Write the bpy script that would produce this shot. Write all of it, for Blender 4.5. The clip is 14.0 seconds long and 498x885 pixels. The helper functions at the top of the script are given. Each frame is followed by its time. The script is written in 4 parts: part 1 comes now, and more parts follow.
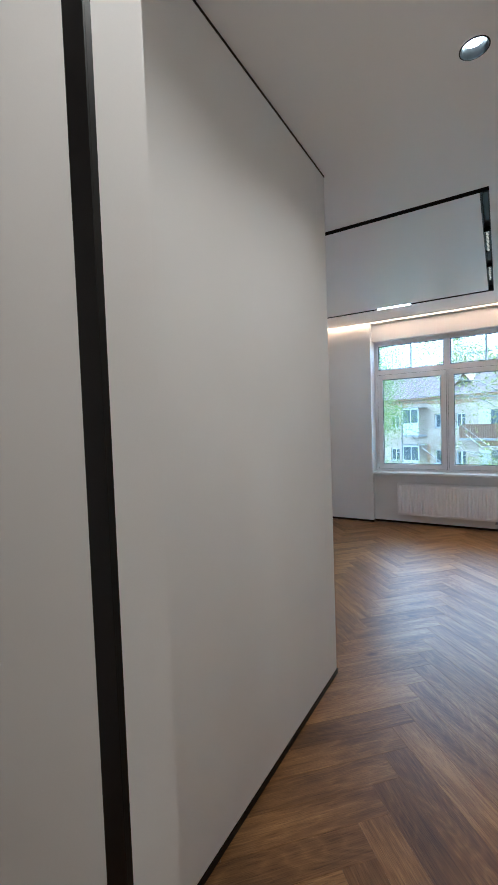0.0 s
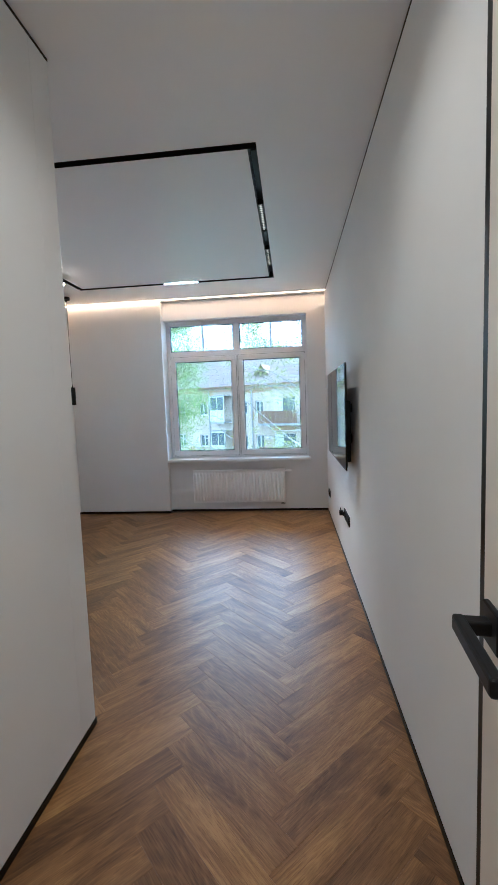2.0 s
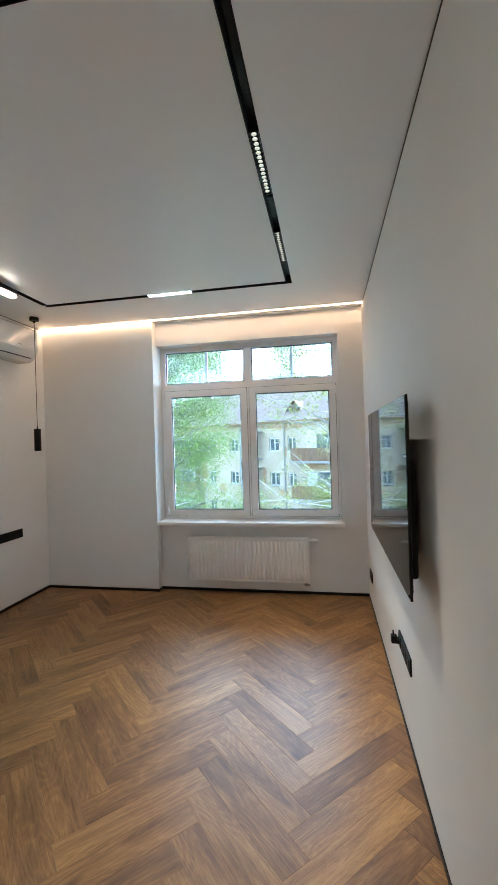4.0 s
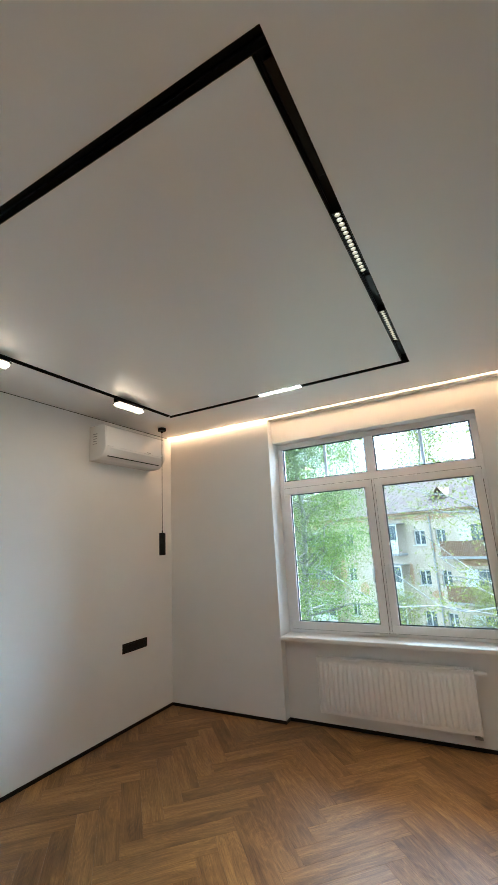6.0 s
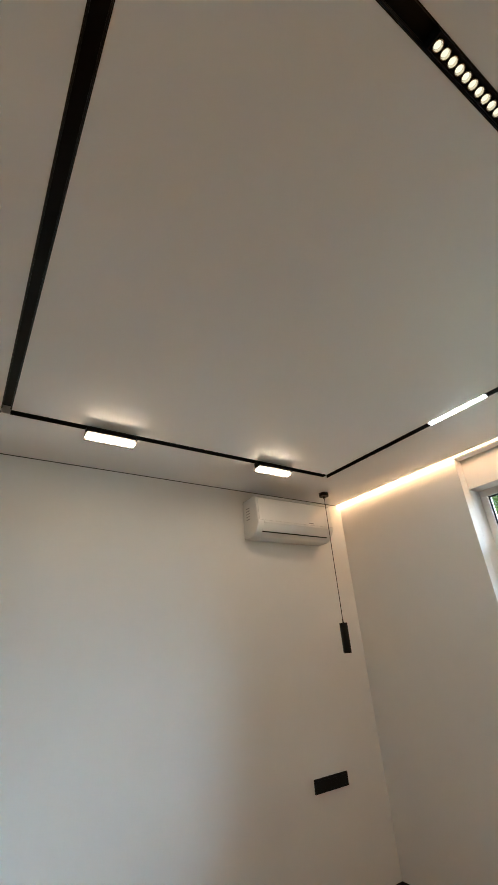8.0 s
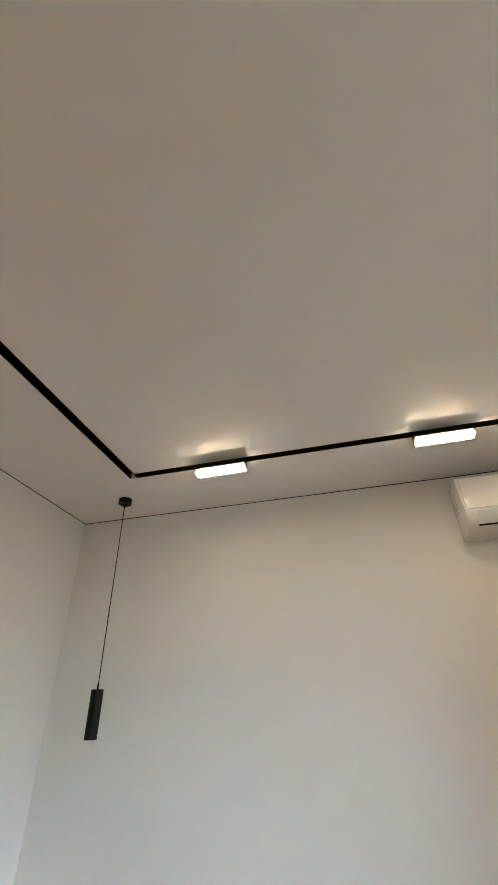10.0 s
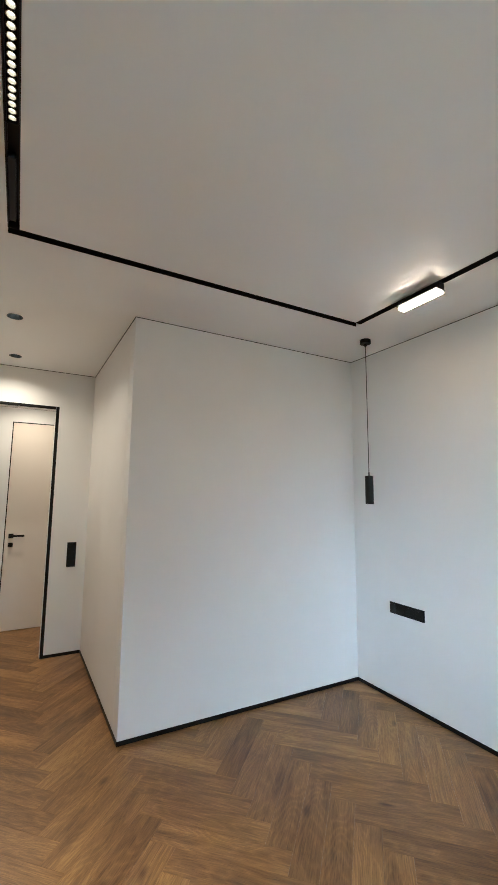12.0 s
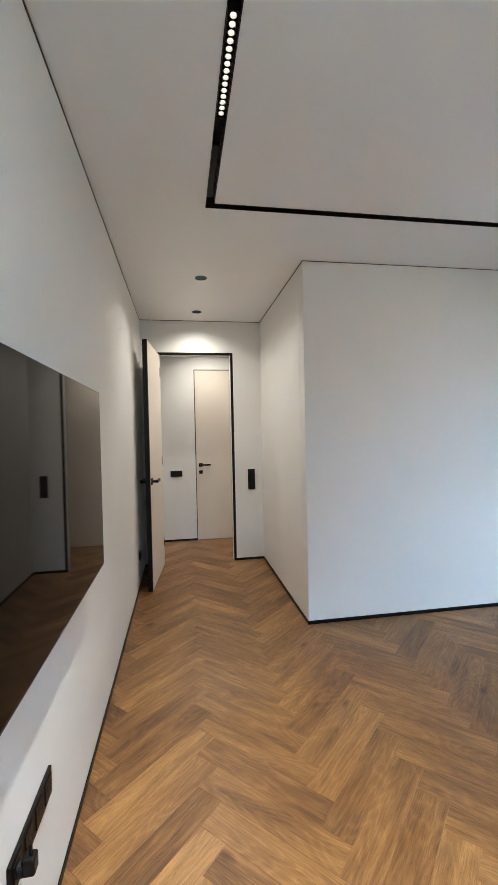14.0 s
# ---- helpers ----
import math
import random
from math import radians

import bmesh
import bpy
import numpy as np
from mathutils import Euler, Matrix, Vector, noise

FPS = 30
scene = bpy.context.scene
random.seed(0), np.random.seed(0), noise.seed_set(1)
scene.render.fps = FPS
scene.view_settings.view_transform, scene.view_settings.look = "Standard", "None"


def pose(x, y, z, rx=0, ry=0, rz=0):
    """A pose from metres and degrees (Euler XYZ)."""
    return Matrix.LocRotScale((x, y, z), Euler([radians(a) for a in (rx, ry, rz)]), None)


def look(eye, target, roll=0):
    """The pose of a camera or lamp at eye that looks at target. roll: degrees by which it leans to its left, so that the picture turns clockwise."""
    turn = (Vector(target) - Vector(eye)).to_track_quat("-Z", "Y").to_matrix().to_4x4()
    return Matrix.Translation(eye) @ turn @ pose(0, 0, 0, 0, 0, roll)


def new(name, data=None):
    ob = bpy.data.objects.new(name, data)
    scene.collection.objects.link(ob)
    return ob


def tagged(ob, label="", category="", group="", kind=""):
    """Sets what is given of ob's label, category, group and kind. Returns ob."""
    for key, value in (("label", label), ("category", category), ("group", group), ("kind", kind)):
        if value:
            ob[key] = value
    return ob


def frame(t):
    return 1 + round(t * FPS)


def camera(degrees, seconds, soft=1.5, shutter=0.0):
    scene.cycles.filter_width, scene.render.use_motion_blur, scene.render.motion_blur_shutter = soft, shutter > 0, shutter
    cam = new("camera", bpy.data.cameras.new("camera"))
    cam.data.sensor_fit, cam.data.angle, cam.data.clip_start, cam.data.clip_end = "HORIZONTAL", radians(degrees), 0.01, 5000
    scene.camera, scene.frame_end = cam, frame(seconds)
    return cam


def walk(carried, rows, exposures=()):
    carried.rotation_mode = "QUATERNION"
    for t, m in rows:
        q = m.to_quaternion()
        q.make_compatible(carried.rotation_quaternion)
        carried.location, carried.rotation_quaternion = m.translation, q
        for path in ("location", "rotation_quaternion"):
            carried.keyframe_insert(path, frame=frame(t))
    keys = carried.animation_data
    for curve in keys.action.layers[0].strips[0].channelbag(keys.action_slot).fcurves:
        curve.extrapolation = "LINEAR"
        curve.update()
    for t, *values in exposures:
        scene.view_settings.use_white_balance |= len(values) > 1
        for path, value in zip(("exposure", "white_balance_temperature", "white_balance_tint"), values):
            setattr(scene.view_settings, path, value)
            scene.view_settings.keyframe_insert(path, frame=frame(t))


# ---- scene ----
cam = camera(62.0, 14.0)
PATH = [
    (0, (-0.531, -5.783, 1.38), (-1.567, -4.075, 1.293), -2.0),
    (0.5, (-0.449, -5.737, 1.38), (-1.082, -3.845, 1.24), -2.0),
    (1, (-0.414, -5.673, 1.354), (-0.774, -3.716, 1.155), -1.4),
    (1.5, (-0.411, -5.506, 1.343), (-0.609, -3.527, 1.13), -1.5),
    (2, (-0.433, -5.252, 1.341), (-0.639, -3.27, 1.163), -2.1),
    (2.2, (-0.443, -5.141, 1.338), (-0.654, -3.160, 1.165), -2.1),
    (4.3, (-0.328, -3.888, 1.463), (-0.768, -1.938, 1.510), -1.9),
    (4.5, (-0.313, -3.847, 1.468), (-0.814, -1.913, 1.554), -2.1),
    (5, (-0.29, -3.819, 1.479), (-0.949, -1.944, 1.7), -2.8),
    (5.5, (-0.273, -3.791, 1.499), (-1.073, -1.992, 1.847), -3.3),
    (6, (-0.306, -3.698, 1.5), (-1.229, -1.986, 1.966), -3.1),
    (6.5, (-0.367, -3.565, 1.511), (-1.406, -1.957, 2.089), -3.4),
    (7, (-0.417, -3.444, 1.488), (-1.612, -1.996, 2.179), -4.1),
    (7.2, (-0.433, -3.378, 1.487), (-1.701, -2.014, 2.217), -4.2),
    (9.3, (-0.645, -2.298, 1.533), (-2.318, -1.990, 2.593), -3.1),
    (9.5, (-0.673, -2.187, 1.537), (-2.359, -2.035, 2.601), -3.0),
    (10, (-0.786, -1.901, 1.51), (-2.421, -2.271, 2.601), -1.9),
    (10.5, (-0.848, -1.665, 1.496), (-2.355, -2.572, 2.449), -0.8),
    (11, (-0.834, -1.463, 1.505), (-2.206, -2.75, 2.185), -1.0),
    (11.5, (-0.781, -1.206, 1.473), (-1.943, -2.775, 1.905), 0.4),
    (12, (-0.694, -0.967, 1.477), (-1.654, -2.703, 1.73), 0.5),
    (12.5, (-0.589, -0.821, 1.446), (-1.369, -2.66, 1.547), -0.7),
    (13, (-0.47, -0.754, 1.415), (-1.055, -2.667, 1.429), -1.3),
    (13.5, (-0.429, -0.739, 1.41), (-0.843, -2.695, 1.374), -1.5),
    (14, (-0.413, -0.737, 1.414), (-0.735, -2.711, 1.372), -1.2),
]
EXPOSURES = [(0.0, 3.88, 4150, -2), (2.2, 3.98, 4100, -3), (4.4, 3.95, 4500, -6), (5.6, 3.95, 4600, -6), (7.2, 3.80, 5050, -5), (9.5, 4.06, 5050, -6), (10.8, 4.12, 5350, -4), (11.5, 4.18, 5050, -4), (12.6, 4.36, 4450, -4), (14.0, 4.43, 4450, -4)]
walk(cam, [(t, look(eye, target, roll)) for t, eye, target, roll in PATH], EXPOSURES)

# ---- world and sun: a bright overcast day ----
world = bpy.data.worlds.new("sky")
scene.world = world
world.use_nodes = True
wn = world.node_tree
sky = wn.nodes.new("ShaderNodeTexSky")
sky.sky_type = "NISHITA"
sky.sun_disc = False
sky.sun_elevation = radians(44)
sky.sun_rotation = radians(58)
sky.dust_density = 3.0
sky.air_density = 1.0
sky.ozone_density = 1.0
wn.nodes["Background"].inputs["Strength"].default_value = 0.13
veil = wn.nodes.new("ShaderNodeHueSaturation")      # thin even cloud: paler than a clear sky
veil.inputs["Saturation"].default_value = 0.16
wn.links.new(sky.outputs[0], veil.inputs["Color"])
wn.links.new(veil.outputs[0], wn.nodes["Background"].inputs["Color"])
sun_data = bpy.data.lights.new("sun", "SUN")
sun_data.energy, sun_data.angle, sun_data.color = 0.12, radians(70), (1.0, 0.97, 0.93)
sun = new("sun", sun_data)
sun.matrix_world = look((0, 0, 20), (-10 * math.sin(radians(58)), -10 * math.cos(radians(58)), 20 - 10 * math.tan(radians(44))))

# strengths of the lamps that the place has
COVE_GLOW, BAR_GLOW, LINE_GLOW, BEAD_GLOW, SPOT_WATTS = 1.4, 3.2, 5.0, 0.09, 1.75

# ---- materials ----


def material(name):
    m = bpy.data.materials.new(name)
    m.use_nodes = True
    return m, m.node_tree.nodes, m.node_tree.links, m.node_tree.nodes["Principled BSDF"]


def coords(nodes, links, scale=(1, 1, 1), shift=None):
    tc, mp = nodes.new("ShaderNodeTexCoord"), nodes.new("ShaderNodeMapping")
    mp.inputs["Scale"].default_value = scale
    links.new(tc.outputs["Object"], mp.inputs["Vector"])
    if shift is not None:
        links.new(shift, mp.inputs["Location"])
    return mp.outputs[0]


def tex_noise(nodes, links, vec, scale, detail=3.0, rough=0.55, warp=0.0):
    n = nodes.new("ShaderNodeTexNoise")
    n.inputs["Scale"].default_value, n.inputs["Detail"].default_value = scale, detail
    n.inputs["Roughness"].default_value, n.inputs["Distortion"].default_value = rough, warp
    links.new(vec, n.inputs["Vector"])
    return n.outputs[0]


def ramp(nodes, links, fac, *stops):
    r = nodes.new("ShaderNodeValToRGB")
    els = r.color_ramp.elements
    while len(els) < len(stops):
        els.new(0.5)
    for el, (pos, col) in zip(els, stops):
        el.position, el.color = pos, (*col, 1)
    links.new(fac, r.inputs[0])
    return r.outputs[0]


def bump(nodes, links, bsdf, height, strength, distance):
    b = nodes.new("ShaderNodeBump")
    b.inputs["Strength"].default_value, b.inputs["Distance"].default_value = strength, distance
    links.new(height, b.inputs["Height"])
    links.new(b.outputs[0], bsdf.inputs["Normal"])


def surface(name, dark, light, rough, scale=6.0, fine=220.0, relief=0.15, depth=0.001, metal=0.0, stretch=(1, 1, 1), contrast=(0.3, 0.7), spread=0.06, gloss=0.5):
    """A surface with a broad and a fine variation of colour, uneven gloss and a fine relief."""
    m, nodes, links, bsdf = material(name)
    vec = coords(nodes, links, stretch)
    broad, grain = tex_noise(nodes, links, vec, scale, 4), tex_noise(nodes, links, vec, fine, 3)
    add = nodes.new("ShaderNodeMath")
    add.operation = "MULTIPLY_ADD"
    add.inputs[1].default_value = 0.35
    links.new(grain, add.inputs[0])
    half = nodes.new("ShaderNodeMath")
    half.operation = "MULTIPLY"
    half.inputs[1].default_value = 0.65
    links.new(broad, half.inputs[0])
    links.new(half.outputs[0], add.inputs[2])
    links.new(ramp(nodes, links, add.outputs[0], (contrast[0], dark), (contrast[1], light)), bsdf.inputs["Base Color"])
    mr = nodes.new("ShaderNodeMapRange")
    mr.inputs["To Min"].default_value, mr.inputs["To Max"].default_value = max(0.02, rough - spread), rough + spread
    links.new(broad, mr.inputs["Value"])
    links.new(mr.outputs[0], bsdf.inputs["Roughness"])
    bsdf.inputs["Metallic"].default_value = metal
    bsdf.inputs["Specular IOR Level"].default_value = gloss
    if relief:
        bump(nodes, links, bsdf, grain, relief, depth)
    return m


def glowing(name, colour, strength):
    m, nodes, links, bsdf = material(name)
    bsdf.inputs["Base Color"].default_value = (0.8, 0.8, 0.8, 1)
    bsdf.inputs["Emission Color"].default_value = (*colour, 1)
    bsdf.inputs["Emission Strength"].default_value = strength
    return m


def clear_glass(name):
    m, nodes, links, bsdf = material(name)
    out = nodes["Material Output"]
    nodes.remove(bsdf)
    see, shine, fres, mix = (nodes.new("ShaderNode" + n) for n in ("BsdfTransparent", "BsdfGlossy", "Fresnel", "MixShader"))
    see.inputs["Color"].default_value = (0.97, 0.985, 0.975, 1)
    shine.inputs["Roughness"].default_value = 0.01
    fres.inputs["IOR"].default_value = 1.35
    links.new(fres.outputs[0], mix.inputs[0])
    links.new(see.outputs[0], mix.inputs[1])
    links.new(shine.outputs[0], mix.inputs[2])
    links.new(mix.outputs[0], out.inputs["Surface"])
    return m


def plank_wood():
    """Brushed oak vinyl: long grain along each plank, cathedral rings, knots, and a tone of its own for every plank."""
    m, nodes, links, bsdf = material("oak_plank")
    info = nodes.new("ShaderNodeObjectInfo")
    off = nodes.new("ShaderNodeVectorMath")
    off.operation = "SCALE"
    off.inputs[0].default_value = (17.0, 9.0, 5.0)
    links.new(info.outputs["Random"], off.inputs["Scale"])
    streak = tex_noise(nodes, links, coords(nodes, links, (1.0, 15.0, 1.0), off.outputs[0]), 2.2, 5, 0.58, 0.10)
    fibre = tex_noise(nodes, links, coords(nodes, links, (1.0, 42.0, 1.0), off.outputs[0]), 7.0, 6, 0.72)
    cloud = tex_noise(nodes, links, coords(nodes, links, (1.0, 3.2, 1.0), off.outputs[0]), 2.6, 3, 0.5, 0.2)
    slow = tex_noise(nodes, links, coords(nodes, links, (1.0, 5.5, 1.0), off.outputs[0]), 1.25, 2, 0.35, 0.25)

    def mad(a, k, b=None, c=0.0, op="MULTIPLY_ADD"):
        n = nodes.new("ShaderNodeMath")
        n.operation = op
        links.new(a, n.inputs[0])
        n.inputs[1].default_value, n.inputs[2].default_value = k, c
        if b is not None:
            links.new(b, n.inputs[2])
        return n.outputs[0]

    # growth rings as contour lines: arches where the plank was cut near the heart
    rings = mad(mad(slow, 44.0, fibre), 1.0, op="PINGPONG")
    rings = mad(rings, 2.2, op="POWER")
    total = mad(streak, 0.22, mad(fibre, 0.36, mad(cloud, 0.28, mad(rings, 0.048, mad(info.outputs["Random"], 0.10, None, -0.02)))))
    col = ramp(nodes, links, total, (0.33, (0.078, 0.033, 0.0085)), (0.42, (0.162, 0.077, 0.020)), (0.50, (0.255, 0.130, 0.036)), (0.61, (0.42, 0.235, 0.068)))
    # fine dark pores along the grain, and a few small knots
    pores = tex_noise(nodes, links, coords(nodes, links, (1.0, 14.0, 1.0), off.outputs[0]), 30.0, 2, 0.5)
    pores = ramp(nodes, links, pores, (0.30, (0.58, 0.52, 0.46)), (0.47, (1.0, 1.0, 1.0)))
    vor = nodes.new("ShaderNodeTexVoronoi")
    vor.inputs["Scale"].default_value = 2.3
    links.new(coords(nodes, links, (1.0, 2.4, 1.0), off.outputs[0]), vor.inputs["Vector"])
    knots = ramp(nodes, links, mad(cloud, 0.10, vor.outputs["Distance"], 0.0), (0.085, (0.30, 0.22, 0.17)), (0.17, (1.0, 1.0, 1.0)))
    for layer in (pores, knots):
        mul = nodes.new("ShaderNodeMix")
        mul.data_type, mul.blend_type = "RGBA", "MULTIPLY"
        mul.inputs[0].default_value = 0.8
        links.new(col, mul.inputs[6])
        links.new(layer, mul.inputs[7])
        col = mul.outputs[2]
    links.new(col, bsdf.inputs["Base Color"])
    mr = nodes.new("ShaderNodeMapRange")
    mr.inputs["To Min"].default_value, mr.inputs["To Max"].default_value = 0.48, 0.34
    links.new(mad(info.outputs["Random"], 0.45, streak, 0.0), mr.inputs["Value"])
    links.new(mr.outputs[0], bsdf.inputs["Roughness"])
    bsdf.inputs["Specular IOR Level"].default_value = 0.56
    bump(nodes, links, bsdf, mad(fibre, 0.6, streak), 0.16, 0.0010)
    return m


PAINT = surface("wall_paint", (0.79, 0.785, 0.77), (0.83, 0.825, 0.812), 0.72, 2.2, 420.0, 0.10, 0.0006)
STRETCH = surface("ceiling_film", (0.87, 0.87, 0.87), (0.89, 0.89, 0.89), 0.36, 1.3, 300.0, 0.0, 0.0004, gloss=0.5)
BLACK = surface("black_metal", (0.004, 0.004, 0.0042), (0.008, 0.0078, 0.0078), 0.42, 20.0, 500.0, 0.08, 0.0003, gloss=0.22)
BLACK_GLOSS = surface("black_plastic", (0.004, 0.004, 0.0042), (0.007, 0.007, 0.0072), 0.32, 20.0, 400.0, 0.03, 0.0002, gloss=0.22)
SCREEN = surface("dark_screen", (0.004, 0.004, 0.0045), (0.0055, 0.005, 0.005), 0.03, 4.0, 200.0, 0.0, 0.0001, spread=0.01, gloss=0.12)
PVC = surface("white_pvc", (0.87, 0.87, 0.865), (0.90, 0.90, 0.895), 0.30, 8.0, 300.0, 0.03, 0.0003)
ENAMEL = surface("white_enamel", (0.90, 0.895, 0.88), (0.93, 0.925, 0.91), 0.45, 9.0, 260.0, 0.05, 0.0003, gloss=0.35)
AC_WHITE = surface("ac_plastic", (0.80, 0.80, 0.79), (0.83, 0.83, 0.82), 0.12, 6.0, 300.0, 0.02, 0.0002)
DOOR_SKIN = surface("door_skin", (0.755, 0.69, 0.605), (0.78, 0.715, 0.63), 0.5, 2.0, 300.0, 0.05, 0.0005)
ALU = surface("grey_aluminium", (0.30, 0.30, 0.30), (0.38, 0.38, 0.38), 0.35, 30.0, 300.0, 0.05, 0.0002, metal=0.8)
SUBFLOOR = surface("joint_dark", (0.06, 0.034, 0.016), (0.09, 0.052, 0.026), 0.8)
# window gaskets, and dark lines and panels that stand for shade
GASKET_SHADE = surface("grey_gasket_shade", (0.022, 0.022, 0.023), (0.035, 0.035, 0.036), 0.6)
RAIL = surface("dark_rail", (0.045, 0.045, 0.045), (0.07, 0.07, 0.07), 0.3, 30.0, 300.0, 0.0, 0.0001, metal=1.0)
GLASS = clear_glass("window_glass")
OAK = plank_wood()
COVE = glowing("cove_diffuser", (1.0, 0.50, 0.22), COVE_GLOW)
BAR = glowing("bar_diffuser", (1.0, 0.62, 0.35), BAR_GLOW)
LINE = glowing("line_diffuser", (1.0, 0.84, 0.64), LINE_GLOW)
BEAD = glowing("bead_lens", (1.0, 0.72, 0.42), BEAD_GLOW)
SPOT_LENS = glowing("spot_lens", (1.0, 0.84, 0.62), 4.0)
CHROME = surface("spot_reflector", (0.55, 0.54, 0.52), (0.62, 0.61, 0.59), 0.25, 20.0, 200.0, 0.0, 0.0001, metal=0.9)
BAFFLE = surface("spot_baffle", (0.02, 0.02, 0.02), (0.03, 0.03, 0.03), 0.30, 20.0, 200.0, 0.0, 0.0001, metal=0.9)
FACADE = surface("old_plaster", (0.25, 0.20, 0.145), (0.41, 0.35, 0.28), 0.85, 0.5, 9.0, 0.4, 0.02, contrast=(0.35, 0.62))
PEELED = surface("peeled_brick", (0.26, 0.155, 0.085), (0.34, 0.24, 0.155), 0.85, 1.2, 14.0, 0.4, 0.02)
ROOFING = surface("roof_sheet", (0.085, 0.062, 0.057), (0.15, 0.115, 0.105), 0.75, 0.7, 8.0, 0.3, 0.02, stretch=(3, 0.6, 1), gloss=0.15)
FAR_WHITE = surface("far_white_frame", (0.36, 0.36, 0.35), (0.46, 0.46, 0.45), 0.5, 2.0, 20.0, 0.1)
FAR_PANE = surface("far_pane", (0.035, 0.045, 0.05), (0.10, 0.115, 0.12), 0.08, 1.2, 5.0, 0.0)
BALCONY_WOOD = surface("balcony_board", (0.085, 0.048, 0.027), (0.18, 0.11, 0.06), 0.8, 2.0, 15.0, 0.3, 0.01)
BALCONY_SLAB = surface("balcony_concrete", (0.18, 0.175, 0.165), (0.27, 0.265, 0.255), 0.85, 1.5, 12.0, 0.3, 0.01)
GRASS = surface("yard_grass", (0.12, 0.125, 0.08), (0.22, 0.21, 0.16), 0.9, 0.4, 6.0, 0.5, 0.05)
BARK_DARK = surface("grey_bark", (0.05, 0.047, 0.042), (0.20, 0.19, 0.175), 0.85, 3.0, 24.0, 0.3, 0.01, stretch=(1, 1, 2.5), contrast=(0.38, 0.55))
BARK = surface("birch_bark", (0.07, 0.066, 0.060), (0.22, 0.21, 0.195), 0.8, 3.0, 24.0, 0.3, 0.01, stretch=(1, 1, 2.5), contrast=(0.38, 0.55))
OUTER = surface("outer_render", (0.45, 0.44, 0.42), (0.55, 0.54, 0.52), 0.85)


def leaf_material(name, dark, light):
    m, nodes, links, bsdf = material(name)
    geo = nodes.new("ShaderNodeNewGeometry")
    links.new(ramp(nodes, links, geo.outputs["Random Per Island"], (0.0, dark), (1.0, light)), bsdf.inputs["Base Color"])
    bsdf.inputs["Roughness"].default_value = 0.6
    trans = nodes.new("ShaderNodeBsdfTranslucent")
    links.new(ramp(nodes, links, geo.outputs["Random Per Island"], (0.0, dark), (1.0, light)), trans.inputs["Color"])
    mix = nodes.new("ShaderNodeMixShader")
    mix.inputs[0].default_value = 0.55
    links.new(bsdf.outputs[0], mix.inputs[1])
    links.new(trans.outputs[0], mix.inputs[2])
    links.new(mix.outputs[0], nodes["Material Output"].inputs["Surface"])
    return m


LEAF = leaf_material("birch_leaf", (0.058, 0.098, 0.016), (0.19, 0.24, 0.058))
LEAF_YOUNG = leaf_material("young_leaf", (0.10, 0.118, 0.022), (0.24, 0.25, 0.065))

# ---- building helpers ----


def box(bm, x0, x1, y0, y1, z0, z1, bevel=0.0, segments=2):
    verts = bmesh.ops.create_cube(bm, size=1.0)["verts"]
    for v in verts:
        v.co = Vector(((x0 + x1) / 2 + v.co.x * (x1 - x0), (y0 + y1) / 2 + v.co.y * (y1 - y0), (z0 + z1) / 2 + v.co.z * (z1 - z0)))
    if bevel:
        edges = list({e for v in verts for e in v.link_edges})
        bmesh.ops.bevel(bm, geom=edges, offset=bevel, segments=segments, profile=0.5, affect="EDGES")
    return bm


def one_box(*dims, bevel=0.0, segments=2):
    return box(bmesh.new(), *dims, bevel=bevel, segments=segments)


def cylinder(bm, at, r0, r1, length, axis="z", n=24):
    """A round, capped solid from its first end at the given place along the axis."""
    made = bmesh.ops.create_cone(bm, cap_ends=True, segments=n, radius1=r0, radius2=r1, depth=length)["verts"]
    turn = {"z": Matrix(), "x": Matrix.Rotation(radians(90), 4, "Y"), "y": Matrix.Rotation(radians(-90), 4, "X")}[axis]
    bmesh.ops.transform(bm, matrix=Matrix.Translation(at) @ turn @ Matrix.Translation((0, 0, length / 2)), verts=made)
    return bm


def ring(bm, at, inner, outer, z0, z1, n=32):
    """An upright ring with a square section."""
    rows = []
    for r, z in ((inner, z0), (outer, z0), (outer, z1), (inner, z1)):
        rows.append([bm.verts.new((at[0] + r * math.cos(2 * math.pi * k / n), at[1] + r * math.sin(2 * math.pi * k / n), z)) for k in range(n)])
    for a in range(4):
        for k in range(n):
            bm.faces.new((rows[a][k], rows[a][(k + 1) % n], rows[(a + 1) % 4][(k + 1) % n], rows[(a + 1) % 4][k]))
    bmesh.ops.recalc_face_normals(bm, faces=bm.faces)
    return bm


def cells(bm, us, vs, holes, place):
    """A slab of cells between the lines us and vs, without those whose middle lies in a hole. place(u0, u1, v0, v1) gives the box."""
    us, vs = sorted(set(us)), sorted(set(vs))
    for u0, u1 in zip(us, us[1:]):
        for v0, v1 in zip(vs, vs[1:]):
            u, v = (u0 + u1) / 2, (v0 + v1) / 2
            if not any(a < u < b and c < v < d for a, b, c, d in holes):
                box(bm, *place(u0, u1, v0, v1))
    bmesh.ops.remove_doubles(bm, verts=bm.verts, dist=1e-5)
    return bm


def mesh_of(name, bm, mat, smooth=False):
    me = bpy.data.meshes.new(name)
    bm.normal_update()
    bm.to_mesh(me)
    bm.free()
    me.materials.append(mat)
    if smooth:
        me.polygons.foreach_set("use_smooth", [True] * len(me.polygons))
        me.set_sharp_from_angle(angle=radians(35))
    return me


def part(name, bm, mat, parent, label="", smooth=False):
    ob = new(name, mesh_of(name, bm, mat, smooth))
    ob.parent = parent
    return tagged(ob, label) if label else ob


